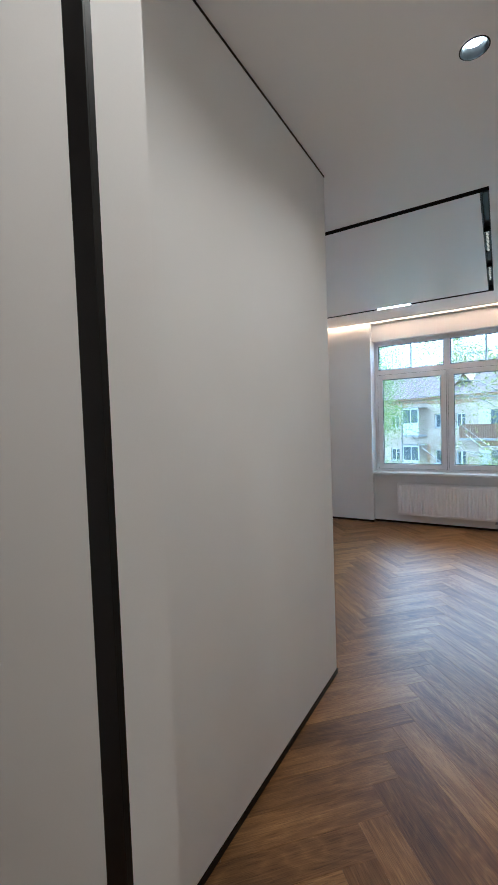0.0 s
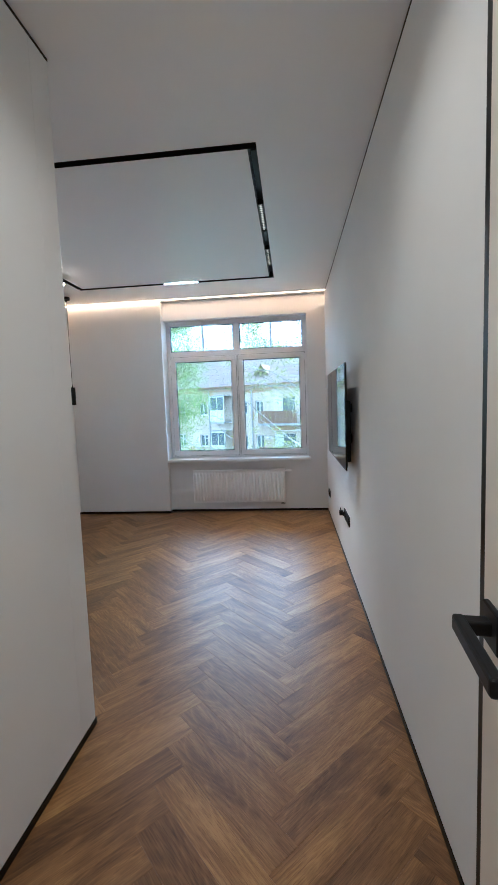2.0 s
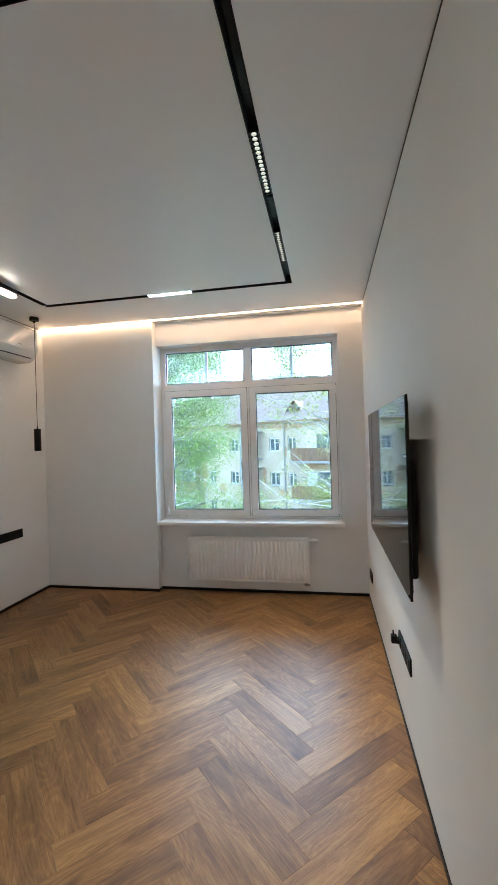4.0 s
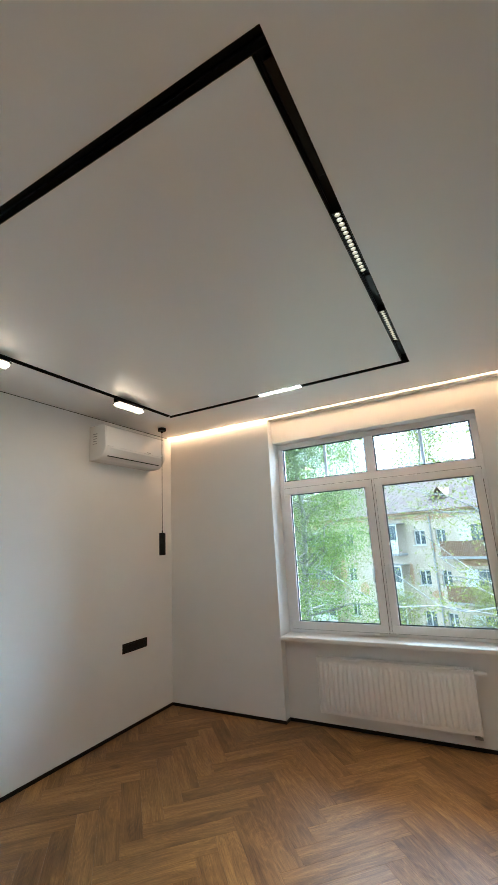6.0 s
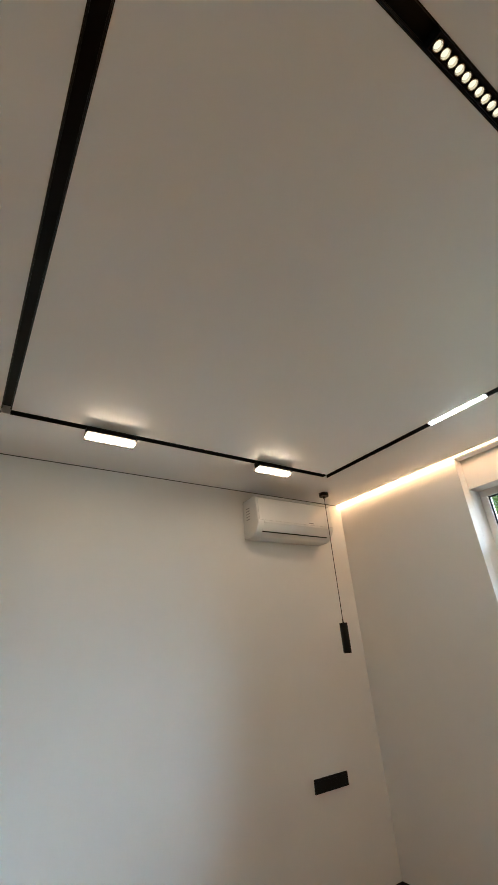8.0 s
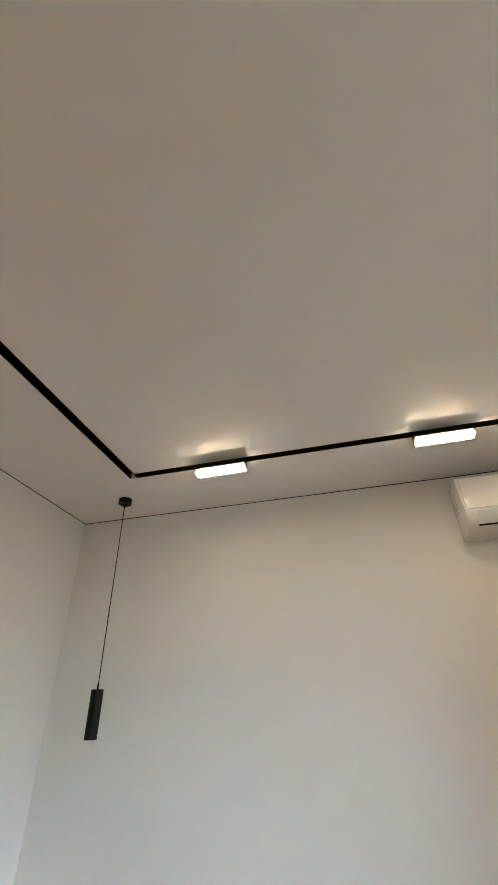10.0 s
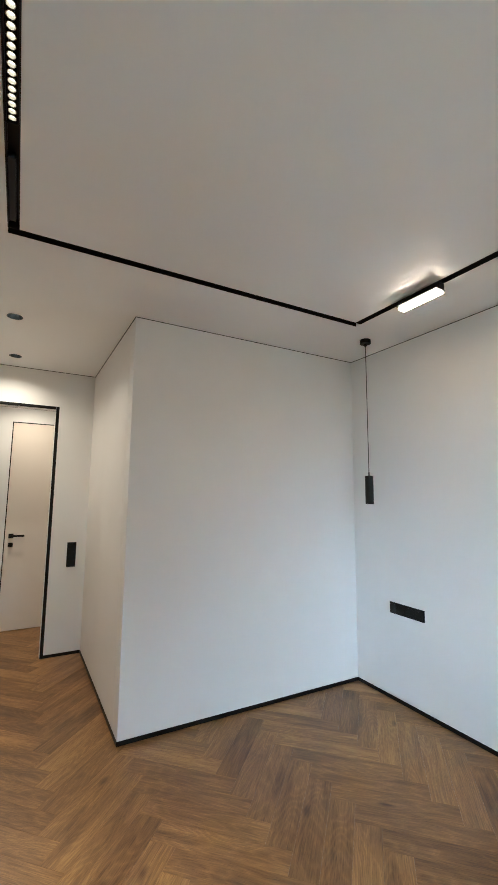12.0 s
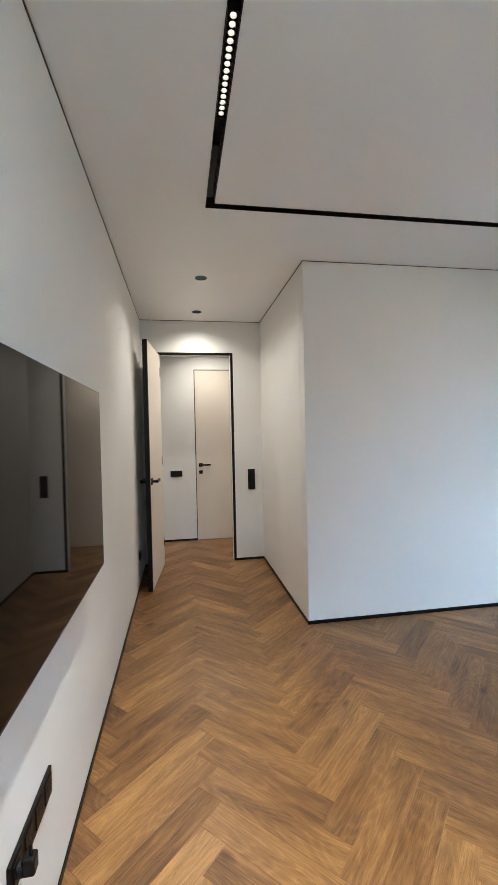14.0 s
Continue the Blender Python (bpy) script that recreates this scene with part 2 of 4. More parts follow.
def thing(name, at, label, category, group="", kind=""):
    ob = new(name)
    ob.empty_display_size = 0.1
    ob.matrix_world = Matrix.Translation(at)
    return tagged(ob, label, category, group, kind)


def structure(name, bm, mat, label, category, smooth=False):
    return tagged(new(name, mesh_of(name, bm, mat, smooth)), label, category, kind="structure")


# ---- the plan ----
H = 2.66            # ceiling
XL = -3.213         # bed-side wall
YP = -3.657         # partition wall face
XC = -1.307         # passage wall face
YD = -5.322         # door wall face
YH = -6.326         # hall wall face
PIER = -0.155       # face of the pier beside the window
PX = -2.005         # side of the pier
YN = -0.072         # face of the window wall
OPEN_L, OPEN_R, OPEN_B, OPEN_T = -2.005, -0.222, 0.655, 2.43
DOOR_L, DOOR_R, DOOR_T = -0.965, -0.200, 2.285
DW = 0.100          # thickness of the door wall
HX0, HX1 = -1.9, 0.75

# ---- walls ----
def upright_y(y0, y1):
    return lambda u0, u1, v0, v1: (u0, u1, y0, y1, v0, v1)


wall_north = structure("wall_north", cells(bmesh.new(), [XL - 0.15, OPEN_L, OPEN_R, 0.15], [-0.05, OPEN_B, OPEN_T, 2.9],
                       [(OPEN_L, OPEN_R, OPEN_B, OPEN_T)], upright_y(YN, 0.20)), PAINT, "smooth white painted outer wall with the window opening", "wall")
pier = structure("wall_pier", one_box(XL, PX, PIER, YN, -0.05, 2.9, bevel=0.0015), PAINT, "white painted pier beside the window, washed by warm light", "wall")
structure("wall_east", one_box(0.0, 0.15, YD, 0.0, -0.05, 2.9), PAINT, "smooth white painted wall behind the television", "wall")
structure("wall_west", one_box(XL - 0.15, XL, YP - 0.15, 0.0, -0.05, 2.9), PAINT, "smooth white painted wall with sockets and air conditioner", "wall")
bm = bmesh.new()
box(bm, XL, XC, YP - 0.12, YP, -0.05, 2.9, bevel=0.003)
structure("wall_partition", bm, PAINT, "smooth white painted partition wall with a clean outer corner", "wall")
structure("wall_passage", one_box(XC - 0.12, XC, YD - DW, YP - 0.12, -0.05, 2.9), PAINT, "smooth white painted side wall of the entry passage", "wall")
structure("wall_south", cells(bmesh.new(), [HX0, DOOR_L - 0.03, DOOR_R + 0.03, HX1], [-0.05, DOOR_T + 0.028, 2.9],
          [(DOOR_L - 0.03, DOOR_R + 0.03, -1, DOOR_T + 0.028)], upright_y(YD - DW, YD)), PAINT, "smooth white painted wall round the doorway", "wall")
D2L, D2R, D2T = -1.405, -0.605, 2.275
structure("wall_hall", cells(bmesh.new(), [HX0, D2L - 0.01, D2R + 0.01, HX1], [-0.05, D2T + 0.01, 2.9],
          [(D2L - 0.01, D2R + 0.01, -1, D2T + 0.01)], upright_y(YH - 0.12, YH)), PAINT, "smooth white painted hall wall with a flush door", "wall")
structure("wall_hall_end", one_box(HX0 - 0.12, HX0, YH - 0.12, YD, -0.05, 2.9), PAINT, "plain white painted end wall of the hall", "wall")
structure("wall_hall_far", one_box(HX1, HX1 + 0.12, YH - 0.12, YD, -0.05, 2.9), PAINT, "plain white painted far end wall of the hall", "wall")

def round_hole(bm, x, y, r, half, n=32):
    """Fills a square gap of the ceiling down to a round hole."""
    inner, outer = [], []
    for k in range(n):
        a = 2 * math.pi * (k + 0.5) / n
        c, s = math.cos(a), math.sin(a)
        f = half / max(abs(c), abs(s))
        inner.append((bm.verts.new((x + r * c, y + r * s, H)), bm.verts.new((x + r * c, y + r * s, H + 0.06))))
        outer.append(bm.verts.new((x + f * c, y + f * s, H)))
    for k in range(n):
        j = (k + 1) % n
        bm.faces.new((outer[k], inner[k][0], inner[j][0], outer[j]))
        bm.faces.new((inner[k][0], inner[k][1], inner[j][1], inner[j][0]))
    for k in range(4):
        a = math.pi / 4 + k * math.pi / 2
        corner = bm.verts.new((x + half * math.sqrt(2) * math.cos(a), y + half * math.sqrt(2) * math.sin(a), H))
        j = n // 8 + k * n // 4
        bm.faces.new((outer[j - 1], outer[j % n], corner))


# ---- ceiling with the recessed track, the cove and the holes of the downlights ----
TX0, TX1, TY0, TY1, TH = -2.667, -0.597, -3.018, -0.815, 0.0235
COVE_Y = -0.20
SPOTS = ((-0.597, -4.07), (-0.597, -4.99))
HALL_SPOTS = ((-0.75, -5.85),)
holes = [(TX0 - TH, TX1 + TH, TY0 - TH, TY0 + TH), (TX0 - TH, TX1 + TH, TY1 - TH, TY1 + TH),
         (TX0 - TH, TX0 + TH, TY0 - TH, TY1 + TH), (TX1 - TH, TX1 + TH, TY0 - TH, TY1 + TH)]
bm = cells(bmesh.new(), [XL, TX0 - TH, TX0 + TH, TX1 - TH, TX1 + TH, 0.0], [YP, TY0 - TH, TY0 + TH, TY1 - TH, TY1 + TH, COVE_Y],
           holes, lambda a, b, c, d: (a, b, c, d, H, H + 0.06))
lines_x, lines_y, round_holes = [XC, 0.0], [YD, YP], []
for sx, sy in SPOTS:
    lines_x += [sx - 0.06, sx + 0.06]
    lines_y += [sy - 0.06, sy + 0.06]
    round_holes.append((sx - 0.06, sx + 0.06, sy - 0.06, sy + 0.06))
cells(bm, lines_x, lines_y, round_holes, lambda a, b, c, d: (a, b, c, d, H, H + 0.06))
for sx, sy in SPOTS:
    round_hole(bm, sx, sy, 0.0465, 0.06)
structure("ceiling", bm, STRETCH, "flat light-grey satin stretch ceiling", "ceiling")
structure("ceiling_slab", one_box(HX0 - 0.12, HX1 + 0.12, YH - 0.12, 0.42, 2.9, 3.1), PAINT, "plain slab above the ceiling", "ceiling")
structure("ceiling_slab_room", one_box(XL - 0.15, HX0 - 0.12, YP - 0.15, 0.42, 2.9, 3.1), PAINT, "plain slab above the room", "ceiling")
bm = cells(bmesh.new(), [HX0, HALL_SPOTS[0][0] - 0.06, HALL_SPOTS[0][0] + 0.06, HX1], [YH, HALL_SPOTS[0][1] - 0.06, HALL_SPOTS[0][1] + 0.06, YD - DW],
           [(HALL_SPOTS[0][0] - 0.06, HALL_SPOTS[0][0] + 0.06, HALL_SPOTS[0][1] - 0.06, HALL_SPOTS[0][1] + 0.06)], lambda a, b, c, d: (a, b, c, d, H, H + 0.06))
round_hole(bm, *HALL_SPOTS[0], 0.0465, 0.06)
structure("ceiling_hall", bm, STRETCH, "flat light-grey satin ceiling of the hall", "ceiling")
structure("ceiling_cove_strip", one_box(PX, 0.0, PIER + 0.005, YN - 0.004, H - 0.004, H + 0.06), STRETCH, "narrow ceiling strip between cove light and window wall", "ceiling")
structure("ceiling_cove_top", one_box(XL, 0.0, COVE_Y - 0.02, YN, H + 0.062, H + 0.08), BLACK, "dark back of the ceiling cove", "ceiling")

# ---- black shadow gaps under the ceiling and recessed skirting ----
def along(name, label, category, pieces, mat):
    bm = bmesh.new()
    for dims in pieces:
        box(bm, *dims)
    return structure(name, bm, mat, label, category)


G = 0.0015
along("trim_gap_east", "thin black shadow gap between wall and ceiling", "trim", [(-G, 0.0, YD, COVE_Y, H - 0.012, H)], BLACK)
along("trim_gap_passage", "thin black shadow gap between wall and ceiling", "trim", [(XC, XC + G, YD, YP, H - 0.010, H)], BLACK)
along("trim_gap_west", "hair-thin grey shadow gap between wall and ceiling", "trim", [(XL, XL + G, YP, COVE_Y, H - 0.005, H)], GASKET_SHADE)
along("trim_gap_partition", "hair-thin grey shadow gap between wall and ceiling", "trim", [(XL + G, XC, YP, YP + G, H - 0.005, H)], GASKET_SHADE)
along("trim_gap_south", "hair-thin grey shadow gap between wall and ceiling", "trim", [(XC + G, -G, YD, YD + G, H - 0.005, H)], GASKET_SHADE)
B, BH = 0.004, 0.026
along("baseboard_east", "black flush metal skirting", "baseboard", [(-B, 0.0, YD + B, YN - B, 0.0, BH)], BLACK)
along("baseboard_north", "black flush metal skirting", "baseboard", [(PX + B, 0.0, YN - B, YN, 0.0, BH), (PX, PX + B, PIER, YN, 0.0, BH)], BLACK)
along("baseboard_pier", "black flush metal skirting", "baseboard", [(XL + B, PX + B, PIER - B, PIER, 0.0, BH)], BLACK)
along("baseboard_west", "black flush metal skirting", "baseboard", [(XL, XL + B, YP + B, PIER, 0.0, BH)], BLACK)
along("baseboard_partition", "black flush metal skirting", "baseboard", [(XL, XC + B, YP, YP + B, 0.0, BH)], BLACK)
along("baseboard_passage", "black flush metal skirting", "baseboard", [(XC, XC + B, YD + B, YP, 0.0, BH)], BLACK)
along("baseboard_south", "black flush metal skirting", "baseboard", [(XC, DOOR_L - 0.03, YD, YD + B, 0.0, BH), (DOOR_R + 0.03, 0.0, YD, YD + B, 0.0, BH)], BLACK)
along("baseboard_hall", "black flush metal skirting", "baseboard", [(D2R + 0.01, HX1, YH, YH + B, 0.0, BH), (HX0, D2L - 0.01, YH, YH + B, 0.0, BH)], BLACK)

# ---- window ----
WY0, WY1 = 0.05, 0.115       # depth of the frame
win = thing("window_1", ((OPEN_L + OPEN_R) / 2, WY0, OPEN_B), "white plastic window, two closed sashes under two fixed lights", "window", kind="structure")
WX = (OPEN_L + OPEN_R) / 2


def wbox(x0, x1, y0, y1, z0, z1, bevel=0.003):
    return one_box(x0 - WX, x1 - WX, y0 - WY0, y1 - WY0, z0 - OPEN_B, z1 - OPEN_B, bevel=bevel)


def frame_bars(x0, x1, z0, z1, w, y0, y1, bevel=0.004):
    """Four bars round an opening, joined."""
    bm = bmesh.new()
    for a, b, c, d in ((x0, x1, z0, z0 + w), (x0, x1, z1 - w, z1), (x0, x0 + w, z0 + w, z1 - w), (x1 - w, x1, z0 + w, z1 - w)):
        box(bm, a - WX, b - WX, y0 - WY0, y1 - WY0, c - OPEN_B, d - OPEN_B, bevel=bevel, segments=2)
    return bm


part("window_frame", frame_bars(OPEN_L, OPEN_R, 0.682, OPEN_T, 0.05, WY0, WY1), PVC, win)
part("transom", wbox(OPEN_L + 0.05, OPEN_R - 0.05, WY0 + 0.001, WY1, 1.965, 2.055), PVC, win)
part("mullion", wbox(-1.138, -1.060, WY0 + 0.0015, WY1, 0.732, 1.965), PVC, win)
part("mullion", wbox(-1.138, -1.060, WY0 + 0.0015, WY1, 2.055, OPEN_T - 0.05), PVC, win)
for sx0, sx1, hx in ((-1.962, -1.112, -1.147), (-1.086, -0.248, -1.052)):
    sash = part("sash", frame_bars(sx0, sx1, 0.712, 1.985, 0.062, WY0 - 0.014, WY1 - 0.02), PVC, win)
    gx0, gx1, gz0, gz1 = sx0 + 0.062, sx1 - 0.062, 0.774, 1.923
    pane = part("pane", wbox(gx0 - 0.004, gx1 + 0.004, WY0 + 0.018, WY0 + 0.023, gz0 - 0.004, gz1 + 0.004, 0), GLASS, sash)
    gas = frame_bars(gx0 - 0.002, gx1 + 0.002, gz0 - 0.002, gz1 + 0.002, 0.010, WY0 + 0.006, WY0 + 0.016, 0)
    part("gasket", gas, GASKET_SHADE, sash)
    # dark line drawn for the shadow where the sash overlaps the frame
    part("seal", frame_bars(sx0 - 0.003, sx1 + 0.003, 0.709, 1.988, 0.02, WY0 - 0.003, WY0 - 0.0005, 0), GASKET_SHADE, sash)
    hb = bmesh.new()
    box(hb, hx - 0.014 - WX, hx + 0.014 - WX, -0.024, -0.014, 1.21 - OPEN_B, 1.28 - OPEN_B, bevel=0.004)
    box(hb, hx - 0.009 - WX, hx + 0.009 - WX, -0.052, -0.022, 1.236 - OPEN_B, 1.256 - OPEN_B, bevel=0.004)
    box(hb, hx - 0.010 - WX, hx + 0.010 - WX, -0.064, -0.050, 1.128 - OPEN_B, 1.262 - OPEN_B, bevel=0.005)
    part("handle", hb, PVC, sash)
    edge = sx0 if sx0 < -1.5 else sx1
    for hz in (0.735, 1.89):
        hg = bmesh.new()
        cylinder(hg, (edge - WX, -0.012, hz - OPEN_B), 0.008, 0.008, 0.075, "z", 12)
        part("hinge", hg, PVC, sash)
for px0, px1 in ((OPEN_L + 0.05, -1.138), (-1.060, OPEN_R - 0.05)):
    part("pane", wbox(px0 - 0.004, px1 + 0.004, WY0 + 0.03, WY0 + 0.035, 2.05, OPEN_T - 0.046, 0), GLASS, win)
    part("gasket", frame_bars(px0, px1, 2.055, OPEN_T - 0.05, 0.009, WY0 + 0.018, WY0 + 0.028, 0), GASKET_SHADE, win)
    part("glazing_bar", wbox((px0 + px1) / 2 - 0.013, (px0 + px1) / 2 + 0.013, WY1 + 0.03, WY1 + 0.05, 2.03, OPEN_T, 0.002), OUTER, win, "grey outer bar behind the upper light")
for cx in (-1.215, -1.075):
    cb = bmesh.new()
    box(cb, cx - 0.032 - WX, cx + 0.032 - WX, -0.032, -0.012, 0.692 - OPEN_B, 0.712 - OPEN_B, bevel=0.005)
    box(cb, cx - 0.012 - WX, cx + 0.014 - WX, -0.040, -0.030, 0.696 - OPEN_B, 0.708 - OPEN_B, bevel=0.003)
    part("sash_catch", cb, PVC, win)
sill = bmesh.new()
box(sill, PX, -0.205, -0.165, WY0 + 0.004, 0.652, 0.684, bevel=0.006, segments=3)
structure("window_sill", sill, PVC, "white plastic window board with rounded front edge", "window sill", smooth=True)
structure("outer_sill", one_box(OPEN_L, OPEN_R, WY1 + 0.004, 0.26, 0.640, 0.662), ALU, "grey metal outer window ledge", "window sill")

# ---- radiator ----
RX0, RX1, RZ0, RZ1, RY0, RY1 = -1.692, -0.530, 0.118, 0.540, -0.162, -0.092
rad = thing("radiator", ((RX0 + RX1) / 2, -0.12, 0.0), "white steel panel radiator with vertical flutes under the window", "radiator")
ROX, ROY = (RX0 + RX1) / 2, -0.12


def fluted_panel(y_front, y_back, facing):
    """A pressed sheet: flat rims above and below and a row of upright flutes, closed at the back."""
    bm = bmesh.new()
    n, z = 28, [RZ0 + 0.008, RZ0 + 0.030, RZ0 + 0.034, RZ0 + 0.040, RZ0 + 0.050, RZ1 - 0.054, RZ1 - 0.044, RZ1 - 0.038, RZ1 - 0.034, RZ1 - 0.012]
    pitch = (RX1 - RX0 - 0.03) / n
    cols = [(RX0 + 0.004, 0.0)]
    for k in range(n):
        x = RX0 + 0.015 + k * pitch
        cols += [(x + f * pitch, h) for f, h in ((0.06, 0.0), (0.13, 0.15), (0.20, 0.5), (0.27, 0.85), (0.34, 1.0), (0.66, 1.0), (0.73, 0.85), (0.80, 0.5), (0.87, 0.15), (0.94, 0.0))]
    cols.append((RX1 - 0.004, 0.0))
    grid = []
    for zz, lift in zip(z, (0, 0, 0.15, 0.6, 1, 1, 0.6, 0.15, 0, 0)):
        grid.append([bm.verts.new((x - ROX, y_front + facing * (0.013 * (1 - h * lift)) - ROY, zz)) for x, h in cols])
    for r0, r1 in zip(grid, grid[1:]):
        for a in range(len(cols) - 1):
            bm.faces.new((r0[a], r0[a + 1], r1[a + 1], r1[a]))
    back = [[bm.verts.new((x - ROX, y_back - ROY, zz)) for x in (cols[0][0], cols[-1][0])] for zz in (z[0], z[-1])]
    bm.faces.new((back[0][1], back[0][0], back[1][0], back[1][1]))
    bm.faces.new([*grid[0][::-1], back[0][0], back[0][1]])
    bm.faces.new([*grid[-1], back[1][1], back[1][0]])
    bm.faces.new([g[0] for g in grid] + [back[1][0], back[0][0]])
    bm.faces.new([g[-1] for g in grid][::-1] + [back[0][1], back[1][1]])
    bmesh.ops.recalc_face_normals(bm, faces=bm.faces)
    return bm


part("front_panel", fluted_panel(RY0, RY0 + 0.022, 1), ENAMEL, rad, smooth=True)
part("rear_panel", one_box(RX0 + 0.004 - ROX, RX1 - 0.004 - ROX, RY1 - 0.02 - ROY, RY1 - ROY, RZ0 + 0.008, RZ1 - 0.012, bevel=0.004), ENAMEL, rad)
for ex in (RX0, RX1 - 0.004):
    part("side_cover", one_box(ex - ROX, ex + 0.004 - ROX, RY0 + 0.006 - ROY, RY1 - ROY, RZ0 + 0.012, RZ1, bevel=0.0015), ENAMEL, rad)
gr = bmesh.new()
box(gr, RX0 + 0.004 - ROX, RX1 - 0.004 - ROX, RY0 + 0.004 - ROY, RY0 + 0.014 - ROY, RZ1 - 0.008, RZ1)
box(gr, RX0 + 0.004 - ROX, RX1 - 0.004 - ROX, RY1 - 0.010 - ROY, RY1 - ROY, RZ1 - 0.008, RZ1)
for k in range(58):
    x = RX0 + 0.012 + k * (RX1 - RX0 - 0.024) / 57
    box(gr, x - 0.0068 - ROX, x + 0.0068 - ROX, RY0 + 0.014 - ROY, RY1 - 0.010 - ROY, RZ1 - 0.006, RZ1 - 0.002)
part("top_grille", gr, ENAMEL, rad)
part("convector", one_box(RX0 + 0.03 - ROX, RX1 - 0.03 - ROX, RY0 + 0.026 - ROY, RY1 - 0.024 - ROY, RZ0 + 0.03, RZ1 - 0.03), GASKET_SHADE, rad, "dark convector sheets inside")
vb = bmesh.new()
cylinder(vb, (RX1 - ROX, 0.0, 0.513), 0.012, 0.012, 0.024, "x", 16)
cylinder(vb, (RX1 + 0.022 - ROX, 0.0, 0.513), 0.019, 0.021, 0.030, "x", 20)
cylinder(vb, (RX1 + 0.052 - ROX, 0.0, 0.513), 0.017, 0.014, 0.030, "x", 20)
part("valve", vb, PVC, rad, "white thermostatic valve head", smooth=True)
pb = bmesh.new()
cylinder(pb, (RX1 - 0.03 - ROX, 0.0, RZ0 - 0.024), 0.012, 0.012, 0.04, "z", 14)
cylinder(pb, (RX1 - 0.055 - ROX, 0.0, RZ0 - 0.018), 0.010, 0.010, 0.05, "x", 14)
cylinder(pb, (RX1 - 0.045 - ROX, 0.0, RZ0 - 0.014), 0.009, 0.009, 0.10, "y", 14)
part("pipe_elbow", pb, ALU, rad, "metal pipe connection below", smooth=True)
for bx in (RX0 + 0.2, RX1 - 0.2):
    part("wall_bracket", one_box(bx - 0.012 - ROX, bx + 0.012 - ROX, RY1 - ROY, YN - ROY, RZ0 + 0.05, RZ1 - 0.05), ENAMEL, rad)

# ---- television on its wall bracket ----
TVX, TVY0, TVY1, TVZ0, TVZ1 = -0.086, -2.515, -1.285, 0.888, 1.595
tv = thing("television", (0.0, (TVY0 + TVY1) / 2, TVZ0), "large switched-off black television on a wall bracket", "television")
TVM = (TVY0 + TVY1) / 2
part("screen", one_box(TVX, TVX + 0.003, TVY0 + 0.003 - TVM, TVY1 - 0.003 - TVM, 0.010, TVZ1 - TVZ0 - 0.003), SCREEN, tv, "dark mirror-like glass screen")
part("bezel", one_box(TVX + 0.0015, TVX + 0.010, TVY0 - TVM, TVY1 - TVM, 0.0, TVZ1 - TVZ0, bevel=0.001), BLACK_GLOSS, tv)
part("housing", one_box(TVX + 0.010, TVX + 0.050, TVY0 + 0.09 - TVM, TVY1 - 0.09 - TVM, 0.045, 0.46, bevel=0.012, segments=3), BLACK, tv)
part("back_panel", one_box(TVX + 0.010, TVX + 0.016, TVY0 + 0.022 - TVM, TVY1 - 0.022 - TVM, 0.02, TVZ1 - TVZ0 - 0.022, bevel=0.002), BLACK, tv)
part("logo_plate", one_box(TVX - 0.0012, TVX, -0.022, 0.022, 0.003, 0.008), ALU, tv, "small grey maker's plate")
mb = bmesh.new()
box(mb, TVX + 0.050, TVX + 0.058, -0.21, -0.17, 0.10, 0.52, bevel=0.002)
box(mb, TVX + 0.050, TVX + 0.058, 0.17, 0.21, 0.10, 0.52, bevel=0.002)
box(mb, -0.028, 0.0, -0.32, 0.32, 0.38, 0.44, bevel=0.002)
box(mb, -0.028, 0.0, -0.32, 0.32, 0.16, 0.22, bevel=0.002)
part("wall_bracket", mb, BLACK, tv)

# ---- sockets and switches ----
def wall_plate(name, at, gangs, turn, upright=False, sockets=True, label="", gang=0.074, height=0.080, group="sockets and switches"):
    """A black frame of several inserts. Local x runs along the wall, y out of it."""
    ob = thing(name, at, label, "socket" if sockets else "switch", group)
    ob.matrix_world = Matrix.Translation(at) @ Matrix.Rotation(radians(turn), 4, "Z")
    half = gang * gangs / 2 + 0.003
    dims = (-height / 2, height / 2, -0.009, 0.0, -half, half) if upright else (-half, half, -0.009, 0.0, -height / 2, height / 2)
    part("frame", one_box(*dims, bevel=0.0015), BLACK, ob)
    for k in range(gangs):
        c = (k - (gangs - 1) / 2) * gang
        cx, cz = (0.0, c) if upright else (c, 0.0)
        ins = part("insert", one_box(cx - 0.0275, cx + 0.0275, -0.0125, -0.009, cz - 0.0275, cz + 0.0275, bevel=0.001), BLACK, ob)
        if sockets:
            well = ring(bmesh.new(), (0, 0), 0.0175, 0.0195, 0.0, 0.0006, 24)
            for sx in (-0.0095, 0.0095):
                cylinder(well, (sx, 0.0, 0.0), 0.0024, 0.0024, 0.0012, "z", 10)
            bmesh.ops.transform(well, matrix=Matrix.Translation((cx, -0.0125, cz)) @ Matrix.Rotation(radians(90), 4, "X"), verts=well.verts)
            part("socket_well", well, BLACK, ins)
        else:
            part("rocker", one_box(cx - 0.024, cx - 0.001, -0.0145, -0.0125, cz - 0.025, cz + 0.025, bevel=0.001), BLACK, ins)
            part("rocker", one_box(cx + 0.001, cx + 0.024, -0.0145, -0.0125, cz - 0.025, cz + 0.025, bevel=0.001), BLACK, ins)
    return ob


